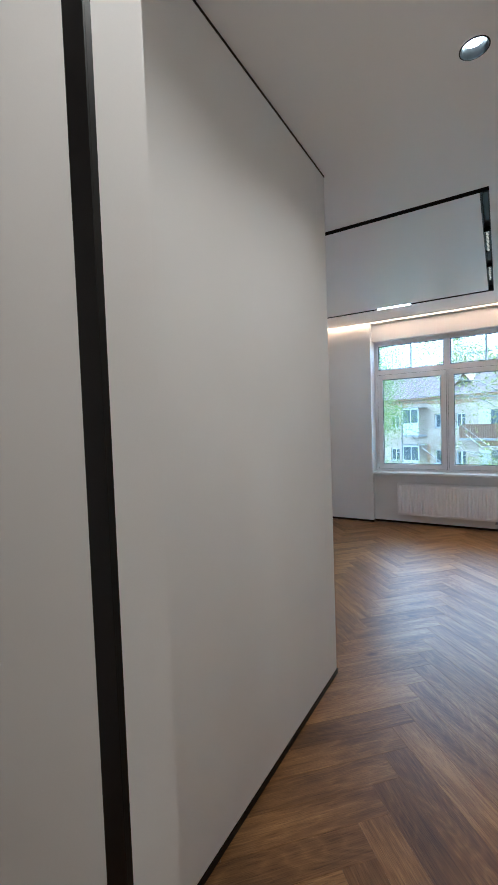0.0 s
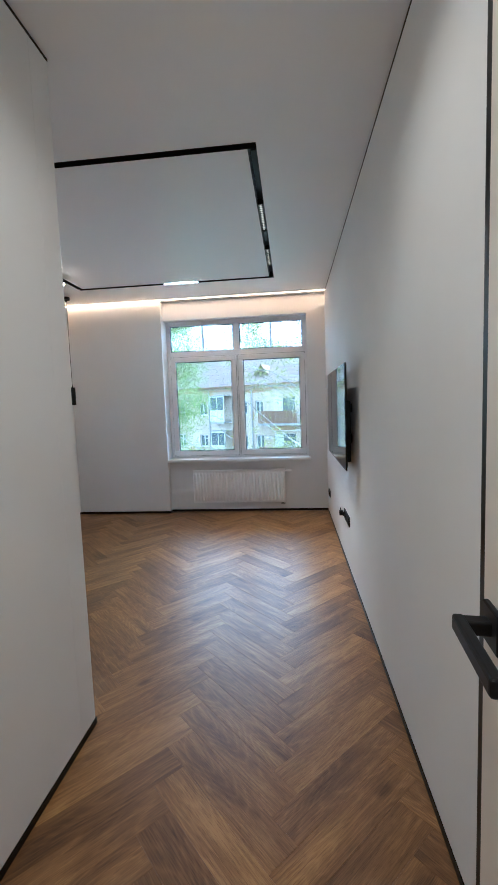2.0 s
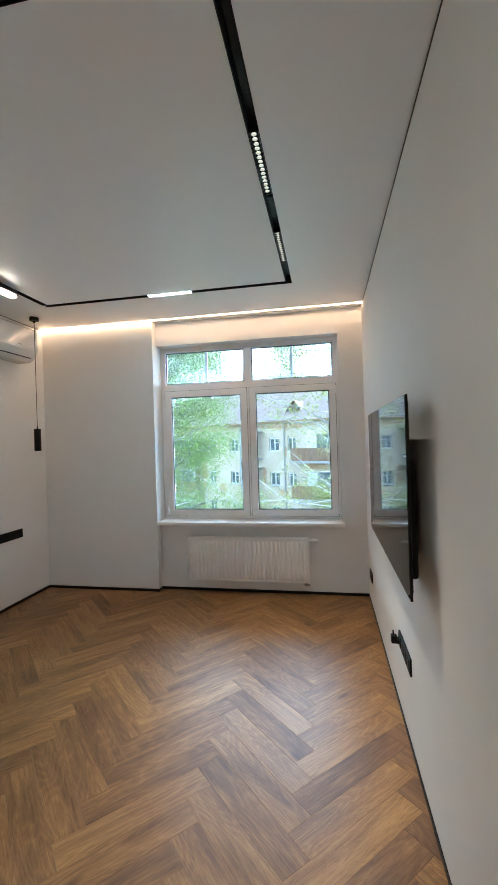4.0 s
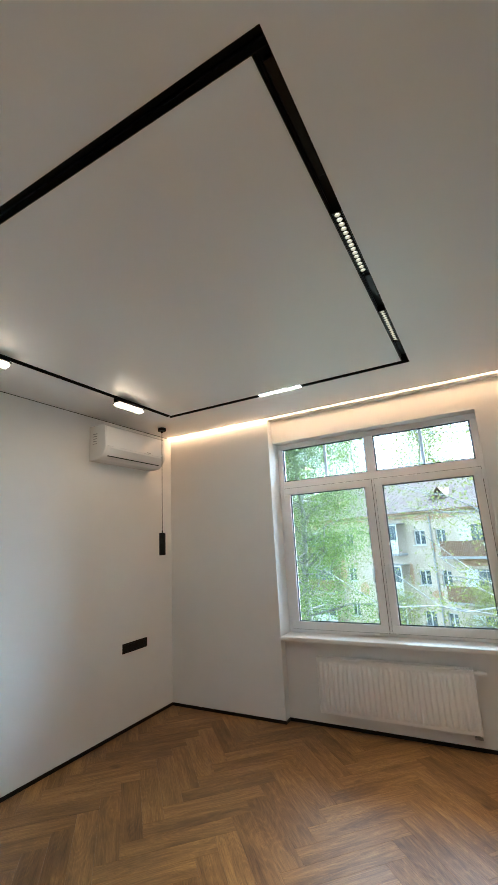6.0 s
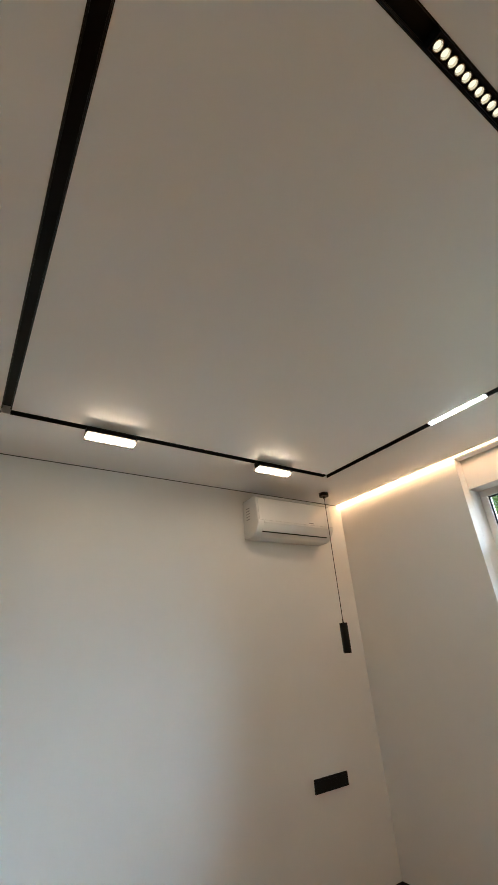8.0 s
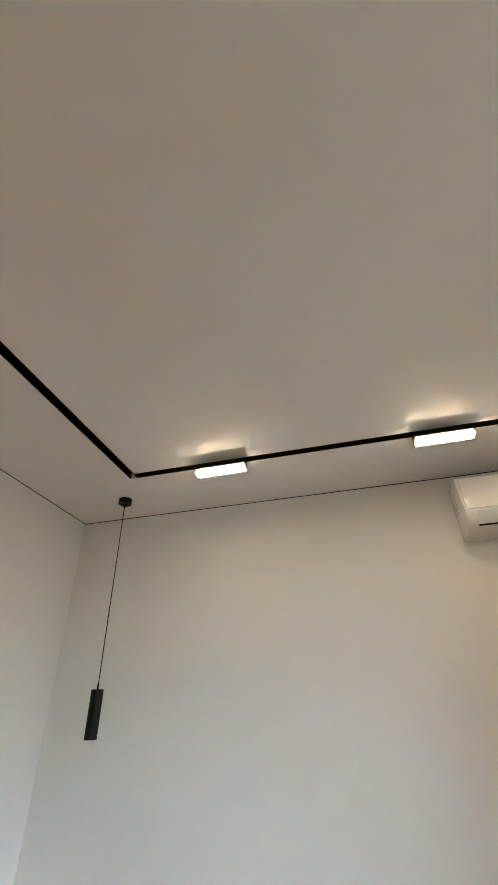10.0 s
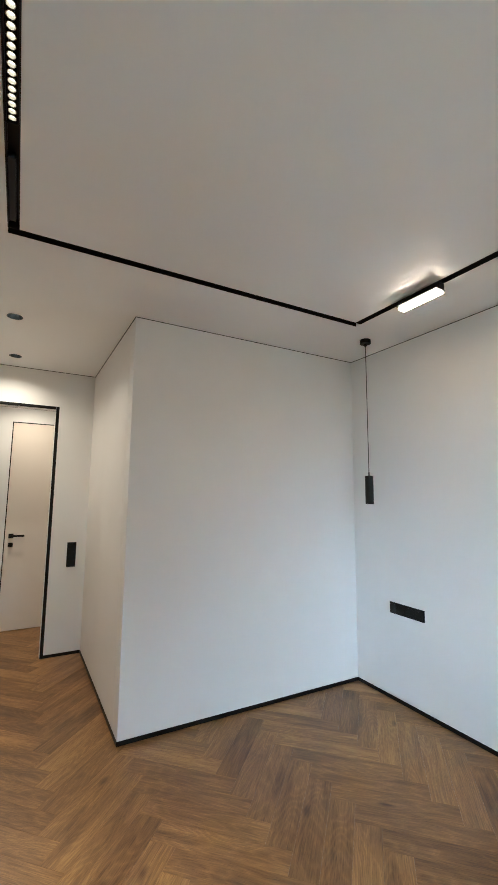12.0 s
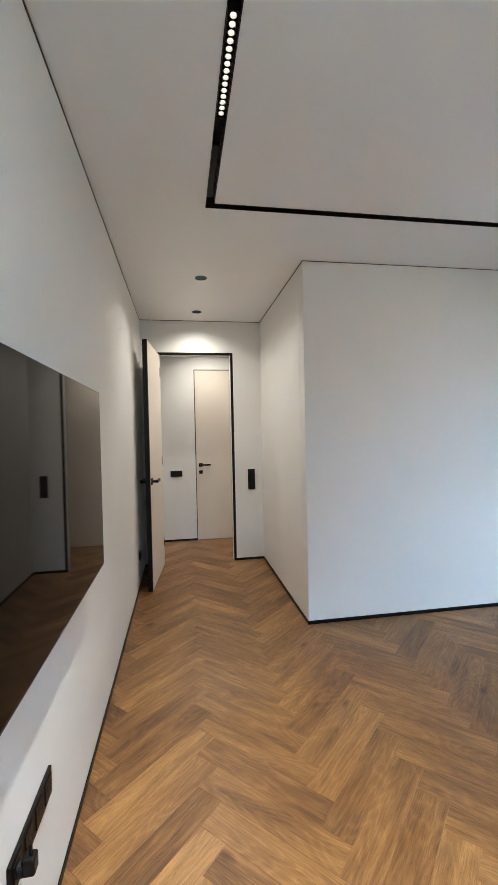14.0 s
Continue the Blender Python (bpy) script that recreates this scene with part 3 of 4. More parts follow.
# turn: 0 faces -y, 90 faces +x, -90 faces -x, 180 faces +y
wall_plate("socket_strip", (XL, -0.677, 0.650), 4, 90, label="black four-gang wall socket strip beside the bed place")
wall_plate("socket_strip", (XL, -3.142, 0.654), 4, 90, label="black four-gang wall socket strip near the partition corner")
wall_plate("socket_strip", (0.0, -1.880, 0.404), 4, -90, label="black four-gang socket strip below the television")
wall_plate("socket_plate", (0.0, -0.345, 0.276), 2, -90, label="black double wall socket near the skirting by the window")
wall_plate("socket_plate", (0.0, -4.70, 0.300), 1, -90, label="black single wall socket behind the open door")
wall_plate("light_switch", (-1.180, YD, 0.905), 3, 180, upright=True, sockets=False, label="black upright three-gang light switch beside the doorway")
wall_plate("light_switch", (-0.338, YH, 0.902), 2, 180, sockets=False, label="black double light switch on the hall wall")
plug = thing("power_plug", (0.0, -1.767, 0.404), "black plug with cable in the socket strip", "plug")
pg = bmesh.new()
cylinder(pg, (-0.0125, 0.0, 0.0), 0.019, 0.017, 0.012, "x", 20)
bmesh.ops.transform(pg, matrix=Matrix.Rotation(radians(180), 4, "Z") @ Matrix.Translation((0.025, 0, 0)), verts=pg.verts)
box(pg, -0.052, -0.022, -0.016, 0.016, -0.012, 0.030, bevel=0.006, segments=3)
part("plug_body", pg, BLACK, plug)
cbm = bmesh.new()
cylinder(cbm, (-0.040, 0.0, 0.028), 0.0045, 0.0035, 0.025, "z", 12)
part("cable_relief", cbm, BLACK, plug)

# ---- ceiling track with its modules ----
track = thing("ceiling_track", ((TX0 + TX1) / 2, (TY0 + TY1) / 2, H), "black recessed rectangular magnetic lighting track", "track light")
tcx, tcy = (TX0 + TX1) / 2, (TY0 + TY1) / 2


def channel(x0, x1, y0, y1, along_x):
    """A black recessed channel, open below: a back, two lips and two conductor rails, each a part."""
    t = 0.0022
    X = lambda a, c, d, e, z0, z1: one_box(a - tcx, c - tcx, d - tcy, e - tcy, z0, z1)
    back = part("channel_back", X(x0, x1, y0, y1, 0.046, 0.048), BLACK, track)
    for n, z0, z1, w, inset in (("channel_lip", -0.002, 0.046, t, 0.0), ("conductor_rail", 0.028, 0.034, 0.004, t)):
        for near in (True, False):
            if along_x:
                a = y0 + inset if near else y1 - inset - w
                part(n, X(x0, x1, a, a + w, z0, z1), RAIL if inset else BLACK, back)
            else:
                a = x0 + inset if near else x1 - inset - w
                part(n, X(a, a + w, y0, y1, z0, z1), RAIL if inset else BLACK, back)


channel(TX0 - TH, TX1 + TH, TY0 - TH, TY0 + TH, True)
channel(TX0 - TH, TX1 + TH, TY1 - TH, TY1 + TH, True)
channel(TX0 - TH, TX0 + TH, TY0 + TH, TY1 - TH, False)
channel(TX1 - TH, TX1 + TH, TY0 + TH, TY1 - TH, False)


def grid_module(y0, y1, beads=15):
    ob = thing("grid_lamp", (TX1, (y0 + y1) / 2, H), "black track lamp with a row of small lit lenses", "track lamp", "grid lamps in the track")
    half = (y1 - y0) / 2
    bm = bmesh.new()
    box(bm, -0.0195, 0.0195, -half, half, 0.018, 0.032)
    for sx in (-0.0195, 0.0165):
        box(bm, sx, sx + 0.003, -half, half, -0.001, 0.018)
    for sy in (-half, half - 0.004):
        box(bm, -0.0165, 0.0165, sy, sy + 0.004, -0.001, 0.018)
    part("housing", bm, BLACK_GLOSS, ob)
    pitch = (2 * half - 0.012) / beads
    for k in range(beads):
        c = -half + 0.006 + (k + 0.5) * pitch
        lb = bmesh.new()
        cylinder(lb, (0, c, 0.0125), 0.0088, 0.0098, 0.005, "z", 14)
        part("lens", lb, BEAD, ob)
        part("lens_rim", ring(bmesh.new(), (0, c), 0.0104, 0.0122, 0.004, 0.0178, 14), CHROME, ob)
    for f in (-0.5, 0.5):
        data = bpy.data.lights.new("grid_beam", "SPOT")
        data.energy, data.color, data.spot_size, data.spot_blend, data.shadow_soft_size = 4.0, (1.0, 0.68, 0.40), radians(64), 1.0, 0.004
        new("grid_beam", data).matrix_world = Matrix.Translation((TX1, (y0 + y1) / 2 + f * half, H - 0.003))
    return ob


grid_module(-2.390, -1.968)
grid_module(-1.590, -1.172)
for name, y0, y1 in (("track_driver", -2.96, -2.56), ("track_driver", -1.93, -1.74)):
    dv = thing(name, (TX1, (y0 + y1) / 2, H), "plain glossy black driver cover in the track", "track driver")
    part("cover", one_box(-0.009, 0.019, -(y1 - y0) / 2, (y1 - y0) / 2, 0.010, 0.030, bevel=0.003), BLACK_GLOSS, dv)
ll = thing("line_lamp", (-1.558, TY1, H), "slim lit line lamp with white diffuser, flush in the track", "track lamp")
part("housing", one_box(-0.182, 0.182, -0.0195, 0.0195, 0.004, 0.032), BLACK, ll)
part("diffuser", one_box(-0.178, 0.178, -0.0185, 0.0185, -0.004, 0.004, bevel=0.002), LINE, ll, "glowing warm-white diffuser")


def bar_lamp(y0, y1):
    ob = thing("bar_lamp", (TX0, (y0 + y1) / 2, H), "black bar lamp with glowing diffuser, swung out of the track", "track lamp", "bar lamps in the track")
    half = (y1 - y0) / 2
    part("adapter", one_box(-0.0195, 0.0195, -half + 0.01, half - 0.01, -0.006, 0.030, bevel=0.002), BLACK, ob)
    hb = bmesh.new()
    box(hb, -0.022, 0.032, -half, half, -0.046, -0.006, bevel=0.006, segments=3)
    part("housing", hb, BLACK, ob)
    # two plates added to keep the glow off the near ceiling and wall
    part("shield", one_box(-0.022, 0.054, -half, half, -0.047, -0.043, bevel=0.001), BLACK, ob)
    part("back_plate", one_box(-0.024, -0.020, -half, half, -0.069, -0.044, bevel=0.001), BLACK, ob)
    db = bmesh.new()
    box(db, -0.019, 0.036, -half + 0.003, half - 0.003, -0.067, -0.0472, bevel=0.009, segments=4)
    part("diffuser", db, BAR, ob, "glowing warm-white diffuser with rounded ends", smooth=True)
    return ob


bar_lamp(-2.625, -2.345)
bar_lamp(-1.485, -1.205)

# ---- cove light over the window ----
cove = thing("cove_light", (XL / 2, (COVE_Y + PIER) / 2, H), "long warm light line in the ceiling along the window wall", "strip light")
part("diffuser", one_box(XL / 2, -XL / 2 - 0.004, COVE_Y + 0.003 - (COVE_Y + PIER) / 2, PIER - 0.002 - (COVE_Y + PIER) / 2, 0.004, 0.012), COVE, cove, "glowing warm-white diffuser")
pf = bmesh.new()
for a in (COVE_Y, PIER - 0.002):
    box(pf, XL / 2, -XL / 2 - 0.004, a - (COVE_Y + PIER) / 2, a + 0.003 - (COVE_Y + PIER) / 2, 0.0, 0.03)
part("profile", pf, ALU, cove)

# ---- pendants ----
def pendant(x, y):
    ob = thing("pendant_lamp", (x, y, H), "slim black cylinder pendant lamp, unlit, on a long cord", "pendant lamp", "bedside pendants")
    cb = bmesh.new()
    cylinder(cb, (0, 0, -0.030), 0.040, 0.040, 0.030, "z", 32)
    cylinder(cb, (0, 0, -0.048), 0.010, 0.010, 0.020, "z", 16)
    part("canopy", cb, BLACK, ob, smooth=True)
    cord = bmesh.new()
    cylinder(cord, (0, 0, -1.015), 0.0026, 0.0026, 0.975, "z", 8)
    part("cord", cord, BLACK, ob)
    gb = bmesh.new()
    cylinder(gb, (0, 0, -1.035), 0.0055, 0.0045, 0.028, "z", 12)
    part("cord_grip", gb, BLACK, ob)
    tb = bmesh.new()
    cylinder(tb, (0, 0, -1.237), 0.0295, 0.0295, 0.203, "z", 32)
    cyl_edges = [e for e in tb.edges if len(e.link_faces) == 2 and abs(e.link_faces[0].normal.z - e.link_faces[1].normal.z) > 0.5]
    bmesh.ops.bevel(tb, geom=cyl_edges, offset=0.0015, segments=2, profile=0.5, affect="EDGES")
    part("shade", tb, BLACK, ob, "matt black metal tube shade", smooth=True)
    lb = ring(bmesh.new(), (0, 0), 0.019, 0.0285, -1.2385, -1.2368, 32)
    part("lamp_rim", lb, BLACK_GLOSS, ob)
    return ob


pendant(-2.985, -0.565)
pendant(-2.936, -3.201)

# ---- downlights ----
def downlight(x, y, watts, watch_label):
    ob = thing("downlight", (x, y, H), watch_label, "downlight", "ceiling downlights")
    part("rim", ring(bmesh.new(), (0, 0), 0.0445, 0.049, -0.0025, 0.0, 40), BAFFLE, ob, "thin dark grey rim")
    cone = bmesh.new()
    n, rows = 32, []
    for r, z in ((0.0445, -0.0022), (0.043, 0.003), (0.032, 0.028)):
        rows.append([cone.verts.new((r * math.cos(2 * math.pi * k / n), r * math.sin(2 * math.pi * k / n), z)) for k in range(n)])
    for a, b in zip(rows, rows[1:]):
        for k in range(n):
            cone.faces.new((a[k], b[k], b[(k + 1) % n], a[(k + 1) % n]))
    part("baffle", cone, BAFFLE, ob, "dark grey conical reflector", smooth=True)
    lb = bmesh.new()
    cylinder(lb, (0, 0, 0.0275), 0.0325, 0.0325, 0.006, "z", 24)
    part("lens", lb, SPOT_LENS, ob, "lit warm lens")
    data = bpy.data.lights.new("downlight_beam", "SPOT")
    data.energy, data.color, data.spot_size, data.spot_blend, data.shadow_soft_size = watts, (1.0, 0.66, 0.40), radians(145), 1.0, 0.012
    lamp = new("downlight_beam", data)
    lamp.matrix_world = Matrix.Translation((x, y, H + 0.002))
    return ob


for sx, sy in SPOTS:
    downlight(sx, sy, SPOT_WATTS, "small round recessed downlight, lit, in the passage ceiling")
for sx, sy in HALL_SPOTS:
    downlight(sx, sy, SPOT_WATTS * 1.6, "small round recessed downlight, lit, in the hall ceiling")

# ---- air conditioner ----
AY0, AY1, AZ0, AZ1, AXF = -1.262, -0.492, 2.256, 2.562, -3.005
ac = thing("air_conditioner", (XL, (AY0 + AY1) / 2, AZ0), "white wall-mounted air conditioner indoor unit, high on the wall", "air conditioner")
AH, AD, AL = AZ1 - AZ0, AXF - XL, (AY1 - AY0)


def extruded(profile, y0, y1, bevel=0.0):
    """A solid from an outline in x and z, drawn out along y."""
    bm = bmesh.new()
    a = [bm.verts.new((x, y0, z)) for x, z in profile]
    b = [bm.verts.new((x, y1, z)) for x, z in profile]
    bm.faces.new(a[::-1])
    bm.faces.new(b)
    for k in range(len(a)):
        bm.faces.new((a[k], a[(k + 1) % len(a)], b[(k + 1) % len(a)], b[k]))
    bmesh.ops.recalc_face_normals(bm, faces=bm.faces)
    if bevel:
        edges = [e for e in bm.edges if len(e.link_faces) == 2 and (len(e.link_faces[0].verts) > 4) != (len(e.link_faces[1].verts) > 4)]
        bmesh.ops.bevel(bm, geom=edges, offset=bevel, segments=3, profile=0.5, affect="EDGES")
    return bm


def ac_profile(grow):
    pts = [(0.0, 0.0), (0.0, AH), (AD - 0.035, AH)]
    for k in range(7):
        a = radians(90 - 15 * k)
        pts.append((AD - 0.035 + (0.022 + grow) * math.cos(a), AH - 0.022 + 0.022 * math.sin(a)))
    pts += [(AD - 0.006 + grow, AH * 0.55), (AD + grow, AH * 0.34), (AD - 0.004 + grow, AH * 0.27)]
    pts += [(AD - 0.040, AH * 0.10), (AD - 0.075, AH * 0.02), (AD - 0.10, 0.0)]
    return pts


part("body", extruded(ac_profile(0.0), -AL / 2, AL / 2, 0.010), AC_WHITE, ac, smooth=True)
front = [(AD - 0.020, AH - 0.006), (AD - 0.004, AH - 0.020), (AD - 0.001, AH * 0.55), (AD + 0.004, AH * 0.36), (AD - 0.008, AH * 0.36), (AD - 0.02, AH * 0.55)]
part("front_panel", extruded(front, -AL / 2 + 0.012, AL / 2 - 0.012, 0.003), AC_WHITE, ac, "glossy white front cover", smooth=True)
lou = [(AD + 0.003, AH * 0.335), (AD + 0.004, AH * 0.31), (AD - 0.036, AH * 0.11), (AD - 0.046, AH * 0.11), (AD - 0.01, AH * 0.335)]
part("louver", extruded(lou, -AL / 2 + 0.055, AL / 2 - 0.055, 0.002), AC_WHITE, ac, "closed white air louver", smooth=True)
slot = [(AD - 0.033, AH * 0.112), (AD - 0.038, AH * 0.092), (AD - 0.052, AH * 0.092), (AD - 0.048, AH * 0.112)]
part("outlet_slot", extruded(slot, -AL / 2 + 0.055, AL / 2 - 0.055), BLACK, ac, "dark slit below the louver")
part("logo_plate", one_box(AD + 0.001, AD + 0.0062, 0.12, 0.165, AH * 0.395, AH * 0.415), ALU, ac, "small grey maker's plate")
for k in range(5):
    part("side_vent", one_box(0.05, 0.10, -AL / 2 - 0.0015, -AL / 2 + 0.002, AH * 0.45 + k * 0.022, AH * 0.45 + k * 0.022 + 0.006), ALU, ac)

# ---- doorway, open door leaf and the flush hall door ----
door = thing("door_1", (DOOR_R, YD, 0.0), "tall cream flush door, standing wide open, with black edges", "door", kind="structure")
FW = 0.03
# black casing towards the room, cream lining, and a black band on the hall side
for label, mat, y0, y1, f in (("black aluminium frame", BLACK, 0.0, 0.0015, FW), ("cream lining of the doorway", PAINT, -DW + 0.009, 0.0, FW),
                              ("black aluminium frame", BLACK, -DW, -DW + 0.009, FW), ("black aluminium frame", BLACK, -DW - 0.003, -DW - 0.0005, FW + 0.01)):
    jb = bmesh.new()
    lap = 0.002 if y1 == 0.0015 else 0.0
    for a, c in ((DOOR_L - f, DOOR_L - lap), (DOOR_R + lap, DOOR_R + f)):
        box(jb, a - DOOR_R, c - DOOR_R, y0, y1, 0.0, DOOR_T + 0.028)
    box(jb, DOOR_L - DOOR_R, 0.0, y0, y1, DOOR_T, DOOR_T + 0.028)
    part("door_frame" if mat is BLACK else "door_lining", jb, mat, door, label)
LEAF_LEN, LEAF_T = 0.765, 0.042
leaf_turn = Matrix.Translation((0.0, 0.012, 0.0)) @ Matrix.Rotation(radians(84.6), 4, "Z")


def leaf_part(name, bm, mat, label="", smooth=False, parent=door):
    bmesh.ops.transform(bm, matrix=leaf_turn, verts=bm.verts)
    return part(name, bm, mat, parent, label, smooth)


# local leaf: x runs from the hinge to the free edge, y through the leaf (the visible face is +y)
leaf = leaf_part("door_leaf", one_box(0.003, LEAF_LEN - 0.003, -LEAF_T + 0.0004, -0.0004, 0.006, DOOR_T - 0.006), BLACK, "black aluminium edge profile")
leaf_part("door_face", one_box(0.0045, LEAF_LEN - 0.024, -0.002, 0.0, 0.0075, DOOR_T - 0.0075), DOOR_SKIN, "cream textured face", parent=leaf)
leaf_part("door_face", one_box(0.0045, LEAF_LEN - 0.014, -LEAF_T, -LEAF_T + 0.002, 0.0075, DOOR_T - 0.0075), DOOR_SKIN, "cream textured face", parent=leaf)


def lever(side, x0, z, reach, mirror):
    """A square rose with a flat lever that points to the hinge."""
    bm = bmesh.new()
    y0 = 0.0 if side > 0 else -LEAF_T
    ys = lambda a, b: tuple(sorted((y0 + side * a, y0 + side * b)))
    box(bm, x0 - 0.031, x0 + 0.031, *ys(0.0, 0.010), z - 0.031, z + 0.031, bevel=0.0025)
    box(bm, x0 - 0.012, x0 + 0.012, *ys(0.008, 0.052), z - 0.010, z + 0.012, bevel=0.003)
    box(bm, *sorted((x0 + mirror * 0.012, x0 - mirror * reach)), *ys(0.042, 0.060), z - 0.012, z + 0.014, bevel=0.005, segments=3)
    return bm


for side in (1, -1):
    leaf_part("door_handle", lever(side, LEAF_LEN - 0.075, 0.995, 0.15, 1), BLACK, "square black lever handle", parent=leaf)
hg = bmesh.new()
for z in (0.22, 1.1, 2.05):
    cylinder(hg, (0.0, 0.006, z), 0.006, 0.006, 0.09, "z", 12)
part("hinge", hg, BLACK, door)

d2 = thing("door_2", ((D2L + D2R) / 2, YH, 0.0), "tall closed cream flush door in the hall", "door", kind="structure")
dm = (D2L + D2R) / 2
fb = bmesh.new()
for a, b in ((D2L - 0.01, D2L - 0.001), (D2R + 0.001, D2R + 0.01)):
    box(fb, a - dm, b - dm, -0.10, 0.002, 0.0, D2T + 0.01)
box(fb, D2L - 0.002 - dm, D2R + 0.002 - dm, -0.10, 0.002, D2T + 0.002, D2T + 0.01)
part("door_frame", fb, BLACK, d2, "hair-thin black frame line")
# unseen black backing, added to stop daylight leaking round the leaf
part("door_stop", one_box(D2L - 0.002 - dm, D2R + 0.002 - dm, -0.118, -0.06, 0.0, D2T + 0.002), BLACK, d2)
leaf2 = part("door_leaf", one_box(D2L - dm, D2R - dm, -0.045, -0.001, 0.006, D2T, bevel=0.001), DOOR_SKIN, d2, "cream textured face")
h2 = bmesh.new()
x0 = D2R - 0.058 - dm
box(h2, x0 - 0.024, x0 + 0.024, -0.001, 0.008, 0.986, 1.034, bevel=0.002)
box(h2, x0 - 0.010, x0 + 0.010, 0.007, 0.050, 1.000, 1.020, bevel=0.003)
box(h2, x0 - 0.130, x0 + 0.012, 0.040, 0.056, 1.000, 1.022, bevel=0.004)
part("door_handle", h2, BLACK, leaf2, "square black lever handle")
k2 = bmesh.new()
box(k2, x0 - 0.024, x0 + 0.024, -0.001, 0.008, 0.892, 0.936, bevel=0.002)
box(k2, x0 - 0.006, x0 + 0.006, 0.007, 0.020, 0.904, 0.924, bevel=0.002)
part("lock_turn", k2, BLACK, leaf2, "square black lock rose")

# ---- outside: yard, old apartment house, trees ----
structure("ground", one_box(-400, 400, -400, 900, -9.2, -9.0), GRASS, "shaded yard with spring grass", "ground")
structure("wall_outer", one_box(-30, 30, 0.2, 0.23, -9.0, OPEN_B - 0.02), OUTER, "plain rendered outside of the own house", "wall")
FACE = Matrix.Translation((-4.0, 30.0, 0.0)) @ Matrix.Rotation(-math.atan(0.5), 4, "Z")   # local x along the facade, -y out of it
house = new("apartment_building")
house.matrix_world = FACE @ Matrix.Translation((0, 0, -9.0))
tagged(house, "old four-storey cream plaster apartment house with flaking walls", "building")
EAVE = 3.05 + 9.0
ROWS = [1.68 + 9.0, -1.18 + 9.0, -4.0 + 9.0, -6.85 + 9.0]
COLS = [(-16.4, 1.0), (-13.6, 1.0), (-10.6, 1.0), (-7.65, 0.9), (-5.0, 0.9), (-0.68, 0.95), (1.02, 0.75), (6.2, 0.95), (8.2, 0.95), (10.6, 1.0)]
WH = 1.08
wall_holes = [(c - w / 2, c + w / 2, top - WH, top) for c, w in COLS for top in ROWS]
us = [-24.0, 16.0] + [v for h in wall_holes for v in h[:2]]
vs = [0.0, EAVE] + [v for h in wall_holes for v in h[2:]]
bm = bmesh.new()
cells(bm, us, vs, wall_holes, lambda a, b, c, d: (a, b, 0.0, 0.35, c, d))
part("wall", bm, FACADE, house, "cream flaking plaster wall")
part("core", one_box(-24.0, 16.0, 0.5, 11.0, 0.0, EAVE), FACADE, house)
for a, b, c, d in ((-2.0, 2.4, 2.35, 2.8), (-0.3, 0.7, -3.1, -2.5), (-9.0, -8.3, -2.8, -0.2), (4.9, 7.0, 2.3, 3.0), (-1.9, -1.5, -2.4, -0.6), (2.2, 4.4, -0.9, -0.3), (-6.9, -5.9, -3.4, -2.2), (7.0, 7.5, -2.6, -0.9), (0.1, 0.6, 0.1, 0.9), (-4.4, -3.6, 1.9, 2.7), (-12.0, -10.0, 2.2, 2.8)):
    pb = bmesh.new()
    rng = random.Random(int(a * 100))
    n = 14
    vsn = []
    for k in range(n):
        an = 2 * math.pi * k / n
        r = 0.75 + 0.35 * rng.random()
        vsn.append(pb.verts.new(((a + b) / 2 + (b - a) / 2 * r * math.cos(an), -0.012, (c + d) / 2 + 9.0 + (d - c) / 2 * r * math.sin(an))))
    face = pb.faces.new(vsn)
    ext = bmesh.ops.extrude_face_region(pb, geom=[face])["geom"]
    bmesh.ops.translate(pb, vec=(0, 0.014, 0), verts=[v for v in ext if isinstance(v, bmesh.types.BMVert)])
    bmesh.ops.recalc_face_normals(pb, faces=pb.faces)
    part("bare_patch", pb, PEELED, house, "orange patch of bare brick")
cor = bmesh.new()
box(cor, -24.3, 16.3, -0.45, 0.1, EAVE - 0.12, EAVE)
box(cor, -24.0, 16.0, -0.12, 0.02, EAVE - 0.42, EAVE - 0.30)
part("cornice", cor, PEELED, house, "ochre eaves cornice")
rb = bmesh.new()
pts = [(-24.5, -0.6, EAVE), (16.5, -0.6, EAVE), (16.5, 11.6, EAVE), (-24.5, 11.6, EAVE), (-20.0, 5.5, EAVE + 3.3), (12.0, 5.5, EAVE + 3.3)]
pv = [rb.verts.new(p) for p in pts]
for f in ((0, 1, 5, 4), (1, 2, 5), (2, 3, 4, 5), (3, 0, 4), (3, 2, 1, 0)):
    rb.faces.new([pv[k] for k in f])
roof = part("roof", rb, ROOFING, house, "weathered brown sheet roof")
seams = bmesh.new()
for k in range(66):
    x = -24.2 + k * 0.62
    up = 1.0 if -20 < x < 12 else max(0.05, 1 - (abs(x + 4) - 16) / 4.5)
    s = [seams.verts.new(p) for p in ((x, -0.6, EAVE + 0.02), (x + 0.03, -0.6, EAVE + 0.02), (x + 0.03, -0.6 + 6.1 * up, EAVE + 0.03 + 3.3 * up), (x, -0.6 + 6.1 * up, EAVE + 0.03 + 3.3 * up))]
    lo = [seams.verts.new(v.co - Vector((0, 0, 0.05))) for v in s]
    seams.faces.new(s)
    for q in range(4):
        seams.faces.new((s[q], lo[q], lo[(q + 1) % 4], s[(q + 1) % 4]))
part("roof_seams", seams, ROOFING, roof)
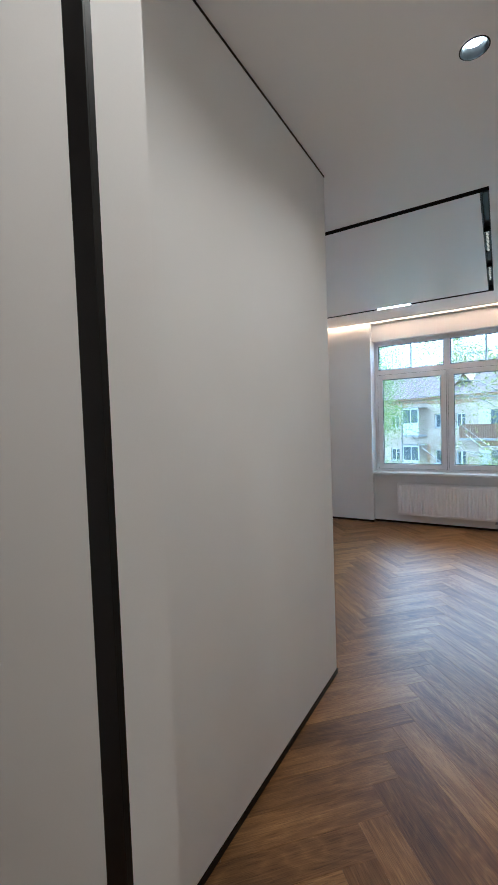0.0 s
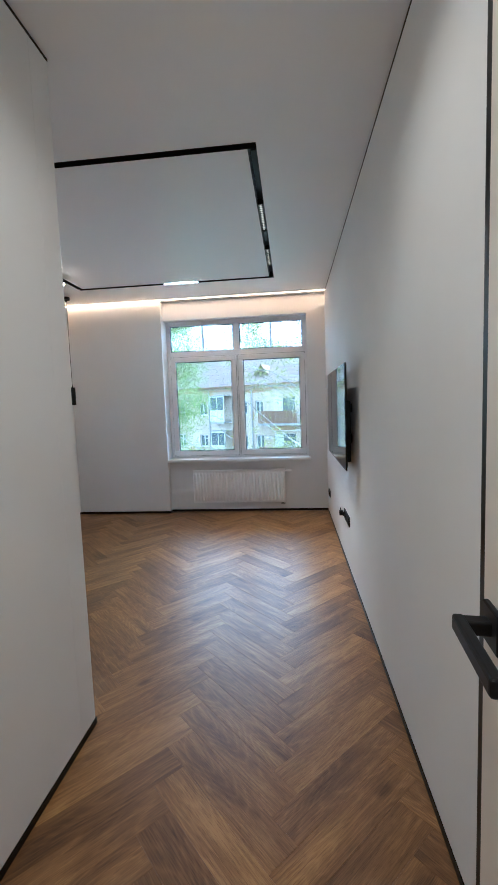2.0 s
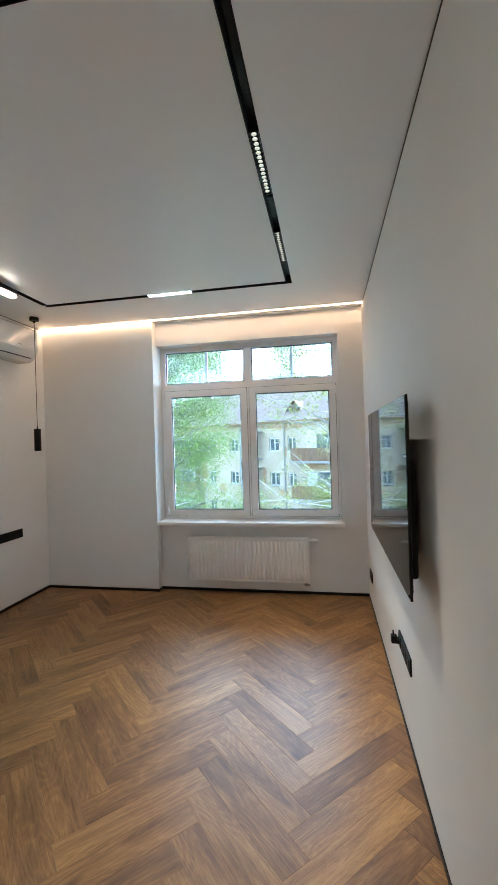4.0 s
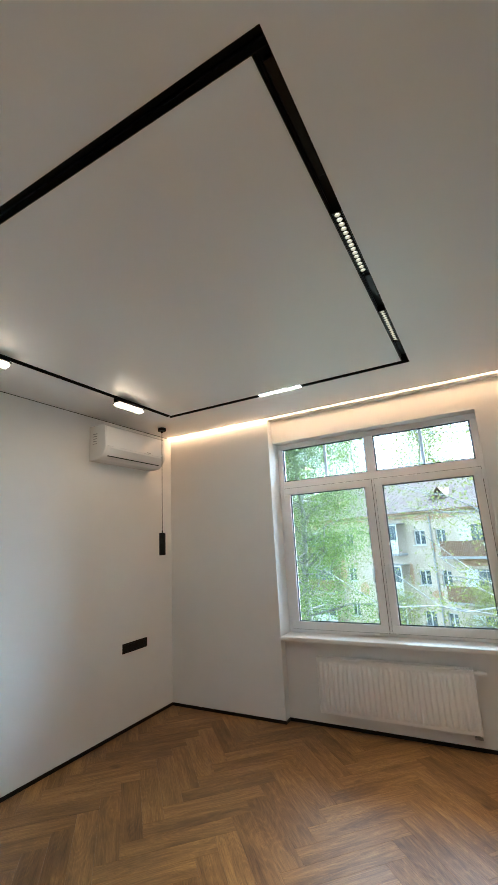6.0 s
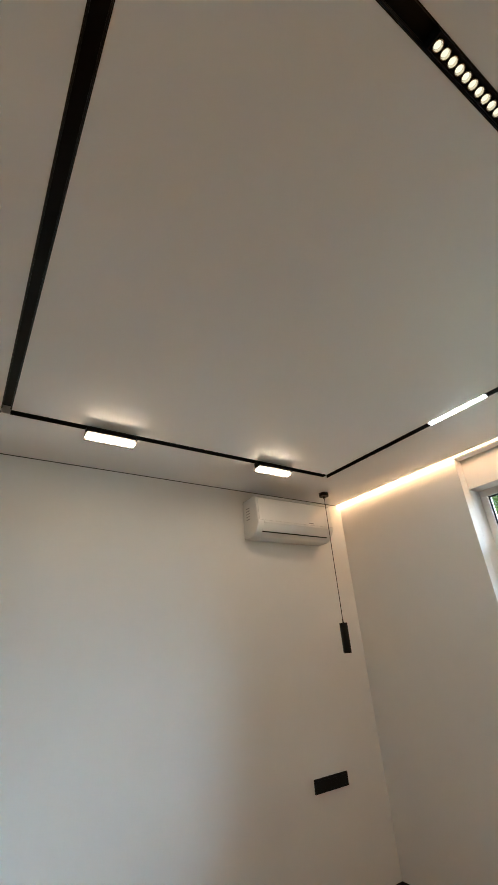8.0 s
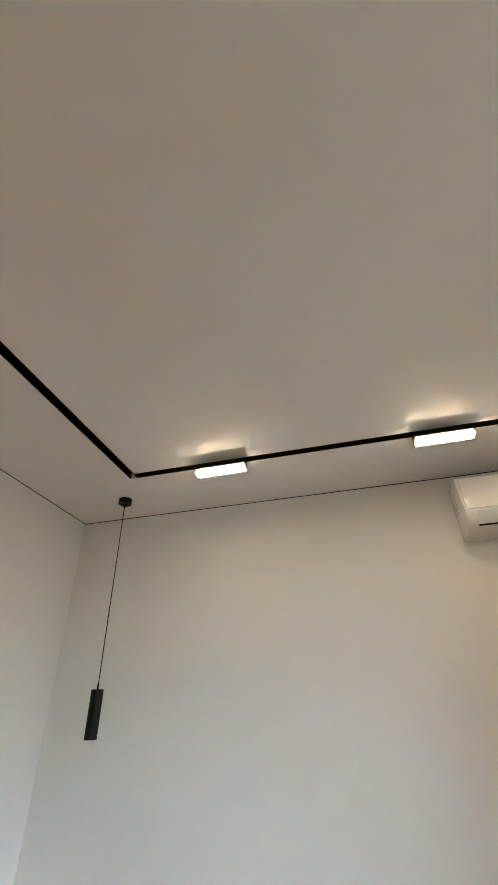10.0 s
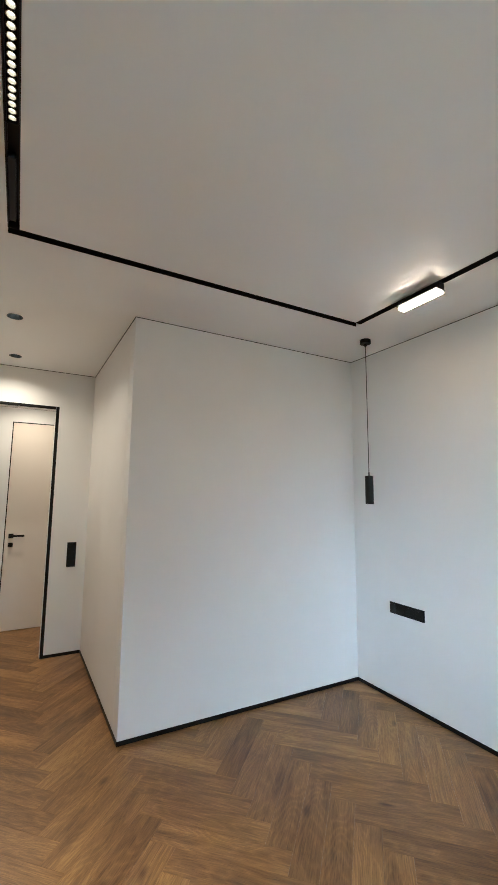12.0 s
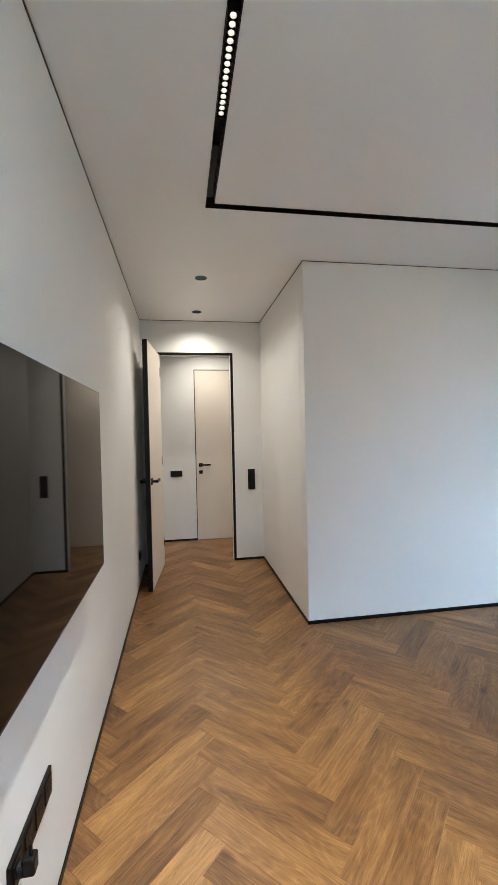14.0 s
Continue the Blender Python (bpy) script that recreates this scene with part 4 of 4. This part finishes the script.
for dx in (0.75, -9.5, 9.0):
    db = bmesh.new()
    a = [db.verts.new(v) for v in ((dx - 0.75, 0.9, EAVE + 0.85), (dx + 0.75, 0.9, EAVE + 0.85), (dx, 0.9, EAVE + 1.75))]
    b = [db.verts.new(v) for v in ((dx - 0.75, 3.0, EAVE + 1.0), (dx + 0.75, 3.0, EAVE + 1.0), (dx, 3.0, EAVE + 1.75))]
    for f in ((a[0], a[1], b[1], b[0]), (a[1], a[2], b[2], b[1]), (a[2], a[0], b[0], b[2]), tuple(b)):
        db.faces.new(f)
    dormer = part("dormer", db, BALCONY_WOOD, house, "small gabled roof dormer")
    # a dark sheet stands for the shade inside the attic
    part("dormer_opening", one_box(dx - 0.34, dx + 0.34, 1.2, 1.25, EAVE + 0.85, EAVE + 1.38), GASKET_SHADE, dormer, "dark panel for the shade in the attic opening")
    fr = bmesh.new()
    box(fr, dx - 0.03, dx + 0.03, 0.92, 0.97, EAVE + 0.86, EAVE + 1.5)
    box(fr, dx - 0.4, dx + 0.4, 0.92, 0.97, EAVE + 1.12, EAVE + 1.17)
    part("dormer_frame", fr, BALCONY_WOOD, dormer)
for c, w in COLS:
    for top in ROWS:
        wb = bmesh.new()
        x0, x1, z0, z1 = c - w / 2, c + w / 2, top - WH, top
        for a, b, d, e in ((x0, x1, z0, z0 + 0.07), (x0, x1, z1 - 0.07, z1), (x0, x0 + 0.07, z0, z1), (x1 - 0.07, x1, z0, z1), (c - 0.045, c + 0.045, z0, z1)):
            box(wb, a, b, 0.13, 0.19, d, e)
        box(wb, c + 0.045, x1, 0.135, 0.185, z1 - 0.38, z1 - 0.33)
        wn_ = part("window", wb, FAR_WHITE, house, "white-framed house window")
        part("pane", one_box(x0, x1, 0.17, 0.18, z0, z1), FAR_PANE, wn_)
        part("sill", one_box(x0 - 0.06, x1 + 0.06, -0.10, 0.13, z0 - 0.05, z0), FAR_WHITE, wn_)


def balcony(x0, x1, top, boards, mat, label, glazed=True):
    z = top + 9.0
    bal = part("balcony", one_box(x0, x1, -1.1, 0.0, z - 2.22, z - 2.06), BALCONY_SLAB, house, label)
    rail = bmesh.new()
    n = int((x1 - x0) / boards)
    for k in range(n):
        a = x0 + k * (x1 - x0) / n
        box(rail, a + 0.012, a + (x1 - x0) / n - 0.012, -1.1, -1.07, z - 2.05, z - 1.12)
    box(rail, x0, x1, -1.12, -1.05, z - 1.12, z - 1.06)
    part("railing", rail, mat, bal)
    if not glazed:
        door = part("balcony_door", one_box(x0 + 0.9, x0 + 1.7, -0.03, 0.02, z - 2.06, z - 0.05), FAR_WHITE, bal, "white balcony door")
        for k in (0, 1):
            part("balcony_window", one_box(x0 + 1.75 + 0.55 * k, x0 + 2.25 + 0.55 * k, -0.02, 0.02, z - 1.1, z - 0.05), FAR_PANE, bal)
        return
    posts = bmesh.new()
    for a in (x0, (x0 + x1) / 2, x1 - 0.06):
        box(posts, a, a + 0.06, -1.1, -1.04, z - 1.06, z + 0.1)
    box(posts, x0, x1, -1.1, -1.04, z + 0.02, z + 0.12)
    part("glazing_frame", posts, FAR_WHITE, bal)
    part("pane", one_box(x0 + 0.06, x1 - 0.06, -1.07, -1.06, z - 1.06, z + 0.02), FAR_PANE, bal)
    part("balcony_roof", one_box(x0 - 0.05, x1 + 0.05, -1.15, 0.0, z + 0.14, z + 0.2), BALCONY_SLAB, bal)


for row, mats in ((2.1, FAR_WHITE), (-0.95, FAR_WHITE), (-3.85, BALCONY_WOOD)):
    balcony(-3.35, -1.85, row, 0.13, mats, "small balcony with pale railing boards")
for row, mats in ((1.9, BALCONY_WOOD), (-1.0, BALCONY_WOOD), (-3.9, FAR_WHITE)):
    balcony(1.55, 5.0, row, 0.12, mats, "wide old balcony with dark wooden railing", False)
    balcony(-12.6, -8.9, row - 0.1, 0.14, mats, "wide old balcony with boarded railing")
dp = bmesh.new()
for x in (0.35, -4.2, 5.4):
    cylinder(dp, (x, -0.09, 0.2), 0.06, 0.06, EAVE - 0.5, "z", 10)
part("drainpipe", dp, BALCONY_SLAB, house)


def limb(bm, p, q, r0, r1, sides=6, bends=4, rng=random, sway=0.06):
    """A bent, tapering branch from p to q; gives its points."""
    p, q = Vector(p), Vector(q)
    path = [p.lerp(q, k / bends) + (Vector((rng.uniform(-1, 1), rng.uniform(-1, 1), rng.uniform(-1, 1))) * sway * (q - p).length * (0 < k < bends)) for k in range(bends + 1)]
    rings = []
    for k, c in enumerate(path):
        way = (path[min(k + 1, bends)] - path[max(k - 1, 0)]).normalized()
        side = way.orthogonal().normalized()
        other = way.cross(side)
        r = r0 + (r1 - r0) * k / bends
        rings.append([bm.verts.new(c + r * (math.cos(2 * math.pi * s / sides) * side + math.sin(2 * math.pi * s / sides) * other)) for s in range(sides)])
    for a, b in zip(rings, rings[1:]):
        for s in range(sides):
            bm.faces.new((a[s], a[(s + 1) % sides], b[(s + 1) % sides], b[s]))
    return path


def leaves(spots, size, spread, each, rng):
    """Small kite-shaped leaves, bent at the rib, round the given places."""
    verts, faces = [], []
    for c in spots:
        for _ in range(each):
            p = c + Vector((rng.gauss(0, spread), rng.gauss(0, spread), rng.gauss(0, spread)))
            d = Vector((rng.uniform(-1, 1), rng.uniform(-1, 1), rng.uniform(-1.2, 0.2))).normalized()
            s = d.orthogonal().normalized()
            s = (s * math.cos(t := rng.uniform(0, 6.3)) + d.cross(s) * math.sin(t)) * size * rng.uniform(0.3, 0.5)
            d = d * size * rng.uniform(0.7, 1.3)
            n = len(verts)
            verts += [p, p + d * 0.5 + s, p + d, p + d * 0.5 - s]
            faces += [(n, n + 1, n + 2, n + 3)]
    me = bpy.data.meshes.new("crown")
    me.from_pydata([tuple(v) for v in verts], [], faces)
    return me


def birch(name, base, height, radius, label, seed, crown_from, boughs, twigs, each, leaf_mat, size=0.09, spread=0.22, side=None, thick=1.0, bark=None):
    rng = random.Random(seed)
    ob = thing(name, base, label, "tree")
    wood = bmesh.new()
    top = Vector((rng.uniform(-0.5, 0.5), rng.uniform(-0.4, 0.4), height))
    stem = limb(wood, (0, 0, 0), top, 0.19, 0.03, 10, 9, rng, 0.012)
    spots = []
    for k in range(boughs):
        f = crown_from + (0.97 - crown_from) * (k + rng.random()) / boughs
        i = min(int(f * 9), 8)
        start = stem[i].lerp(stem[i + 1], f * 9 - i)
        an = rng.uniform(0, 2 * math.pi) if side is None else side + rng.gauss(0, 0.55)
        reach = radius * (1.15 - 0.75 * (f - crown_from) / (1 - crown_from)) * rng.uniform(0.55, 1.1)
        end = start + Vector((math.cos(an) * reach, math.sin(an) * reach, reach * rng.uniform(0.15, 0.75)))
        way = limb(wood, start, end, 0.055 * (1.2 - f) * thick, 0.012 * min(1.0, 1.6 * thick), 5, 5, rng, 0.10)
        for _ in range(twigs):
            t = rng.uniform(0.25, 1.0) * 5
            a = way[min(int(t), 4)].lerp(way[min(int(t), 4) + 1], t - min(int(t), 4))
            b = a + Vector((rng.gauss(0, 0.45), rng.gauss(0, 0.45), rng.uniform(-0.7, 0.3)))
            tw = limb(wood, a, b, 0.008, 0.003, 3, 2, rng, 0.1)
            spots += [tw[1], tw[2]]
    part("trunk", wood, bark or BARK_DARK, ob, "birch trunk and limbs")
    me = leaves(spots, size, spread, each, rng)
    me.materials.append(leaf_mat)
    crown = new("crown", me)
    crown.parent = ob
    return ob


birch("birch_tree", (-6.9, 13.0, -9.0), 20.0, 3.9, "tall birch in fresh green leaf close to the house", 3, 0.22, 125, 11, 54, LEAF, 0.060, 0.30)
birch("birch_tree", (-9.6, 15.5, -9.0), 18.5, 3.2, "leafy green birch in the yard", 8, 0.28, 70, 9, 30, LEAF, 0.07, 0.28)
birch("birch_tree", (1.9, 9.8, -9.0), 19.0, 5.7, "white-branched birch with thin young leaves", 21, 0.34, 42, 10, 11, LEAF_YOUNG, 0.070, 0.16, math.pi - 0.25, 0.62, BARK)
birch("birch_tree", (-4.8, 22.0, -9.0), 7.6, 2.0, "smaller young birch before the house", 31, 0.35, 30, 9, 22, LEAF_YOUNG, 0.06)
birch("birch_tree", (-0.4, 22.5, -9.0), 7.9, 2.2, "young birch before the old house", 37, 0.35, 30, 9, 22, LEAF_YOUNG, 0.06)
for x, y, s in ((-24, 50, 41), (-15, 55, 43), (-6, 52, 47), (3, 56, 53), (11, 52, 59), (-34, 56, 61)):
    birch("birch_tree", (x, y, -9.0), 30.0 + s % 5, 6.0, "tall distant tree behind the roofs", s, 0.35, 80, 6, 22, LEAF_YOUNG, 0.20, 0.8)

# ---- floor: herringbone planks, each of its own ----
PL, PW = 0.600, 0.1208
R2 = math.sqrt(0.5)
OX, OY = -0.8720, -1.455
base = bmesh.new()
box(base, HX0 - 0.1, HX1 + 0.1, YH - 0.1, YD, -0.06, -0.0045)
box(base, XC - 0.1, 0.1, YD, YP - 0.1, -0.06, -0.0045)
box(base, XL - 0.1, 0.1, YP - 0.1, 0.0, -0.06, -0.0045)
floor = tagged(new("floor", mesh_of("floor", base, SUBFLOOR)), "oak-look vinyl planks laid in herringbone", "floor", kind="structure")


def clip(poly, axis, limit, keep_less):
    out = []
    for a, b in zip(poly, poly[1:] + poly[:1]):
        ia, ib = (a[axis] <= limit) == keep_less, (b[axis] <= limit) == keep_less
        if ia:
            out.append(a)
        if ia != ib:
            t = (limit - a[axis]) / (b[axis] - a[axis])
            out.append((a[0] + t * (b[0] - a[0]), a[1] + t * (b[1] - a[1])))
    return out


def plank_mesh(outline):
    """A thin plank with bevelled long edges, from an outline in its own plane."""
    bm = bmesh.new()
    c = Vector((sum(p[0] for p in outline) / len(outline), sum(p[1] for p in outline) / len(outline), 0))
    top, mid, low = [], [], []
    for x, y in outline:
        v = Vector((x, y, 0))
        d = v - c
        inn = v - Vector((math.copysign(min(0.0006, abs(d.x)), d.x), math.copysign(min(0.0006, abs(d.y)), d.y), 0))
        edge = v - Vector((math.copysign(min(0.0002, abs(d.x)), d.x), math.copysign(min(0.0002, abs(d.y)), d.y), 0))
        top.append(bm.verts.new((inn.x, inn.y, 0.0)))
        mid.append(bm.verts.new((edge.x, edge.y, -0.0005)))
        low.append(bm.verts.new((edge.x, edge.y, -0.0044)))
    n = len(outline)
    bm.faces.new(top)
    for a, b in ((mid, top), (low, mid)):
        for k in range(n):
            bm.faces.new((a[k], a[(k + 1) % n], b[(k + 1) % n], b[k]))
    bmesh.ops.recalc_face_normals(bm, faces=bm.faces)
    return mesh_of("plank", bm, OAK)


full = [(0.0, 0.0), (PL, 0.0), (PL, PW), (0.0, PW)]
whole = plank_mesh(full)
LIMITS = ((0, XL - 0.04, False), (0, HX1 + 0.04, True), (1, YH - 0.04, False), (1, 0.0, True))
U, V = Vector((R2, -R2)), Vector((-R2, -R2))


def lay(u0, v0, upright):
    # the plank's own x runs along its length, its y across it
    corner = Vector((OX, OY)) + u0 * U + v0 * V
    ax, ay = (V, U) if upright else (U, V)
    if ax.x * ay.y - ax.y * ay.x < 0:
        corner, ay = corner + PW * ay, -ay
    m = Matrix(((ax.x, ay.x, 0, corner.x), (ax.y, ay.y, 0, corner.y), (0, 0, 1, 0), (0, 0, 0, 1)))
    pts = [tuple((m @ Vector((x, y, 0))).xy) for x, y in full]
    poly = pts
    for axis, limit, less in LIMITS:
        poly = clip(poly, axis, limit, less) if len(poly) > 2 else []
    if len(poly) < 3:
        return
    if all(p[0] < XC - 0.1 and p[1] < YP - 0.1 and p[1] > YD - 0.02 for p in poly) or all(p[0] > 0.02 and p[1] > YD for p in poly):
        return
    if all(p[0] < HX0 and p[1] < YP - 0.1 for p in poly):
        return
    if min(p[1] for p in poly) > YD - 0.08:          # beside the room: ends under the walls
        poly = clip(poly, 0, 0.08, True)
        if poly and max(p[1] for p in poly) < YP - 0.02:
            poly = clip(poly, 0, XC - 0.06, False)
    if poly and max(p[1] for p in poly) < YP - 0.1:
        poly = clip(poly, 0, HX0 - 0.04, False)
    elif poly and max(p[0] for p in poly) < XC - 0.02:
        poly = clip(poly, 1, YP - 0.06, False)
    if len(poly) < 3:
        return
    cut = poly != pts
    inv = m.inverted()
    me = plank_mesh([tuple((inv @ Vector((*p, 0))).xy) for p in poly]) if cut else whole
    ob = new("plank", me)
    ob.parent = floor
    ob.matrix_world = m


for b in range(-6, 7):
    for a in range(-60, 61):
        u, v = a * PW + b * PL, a * PW - b * PL
        mid_y = OY - (u + v) * R2
        mid_x = OX + (u - v) * R2
        if -7.6 < mid_y < 1.2 and -4.4 < mid_x < 1.8:
            lay(u, v, False)
            lay(u + PL, v + PW - PL, True)
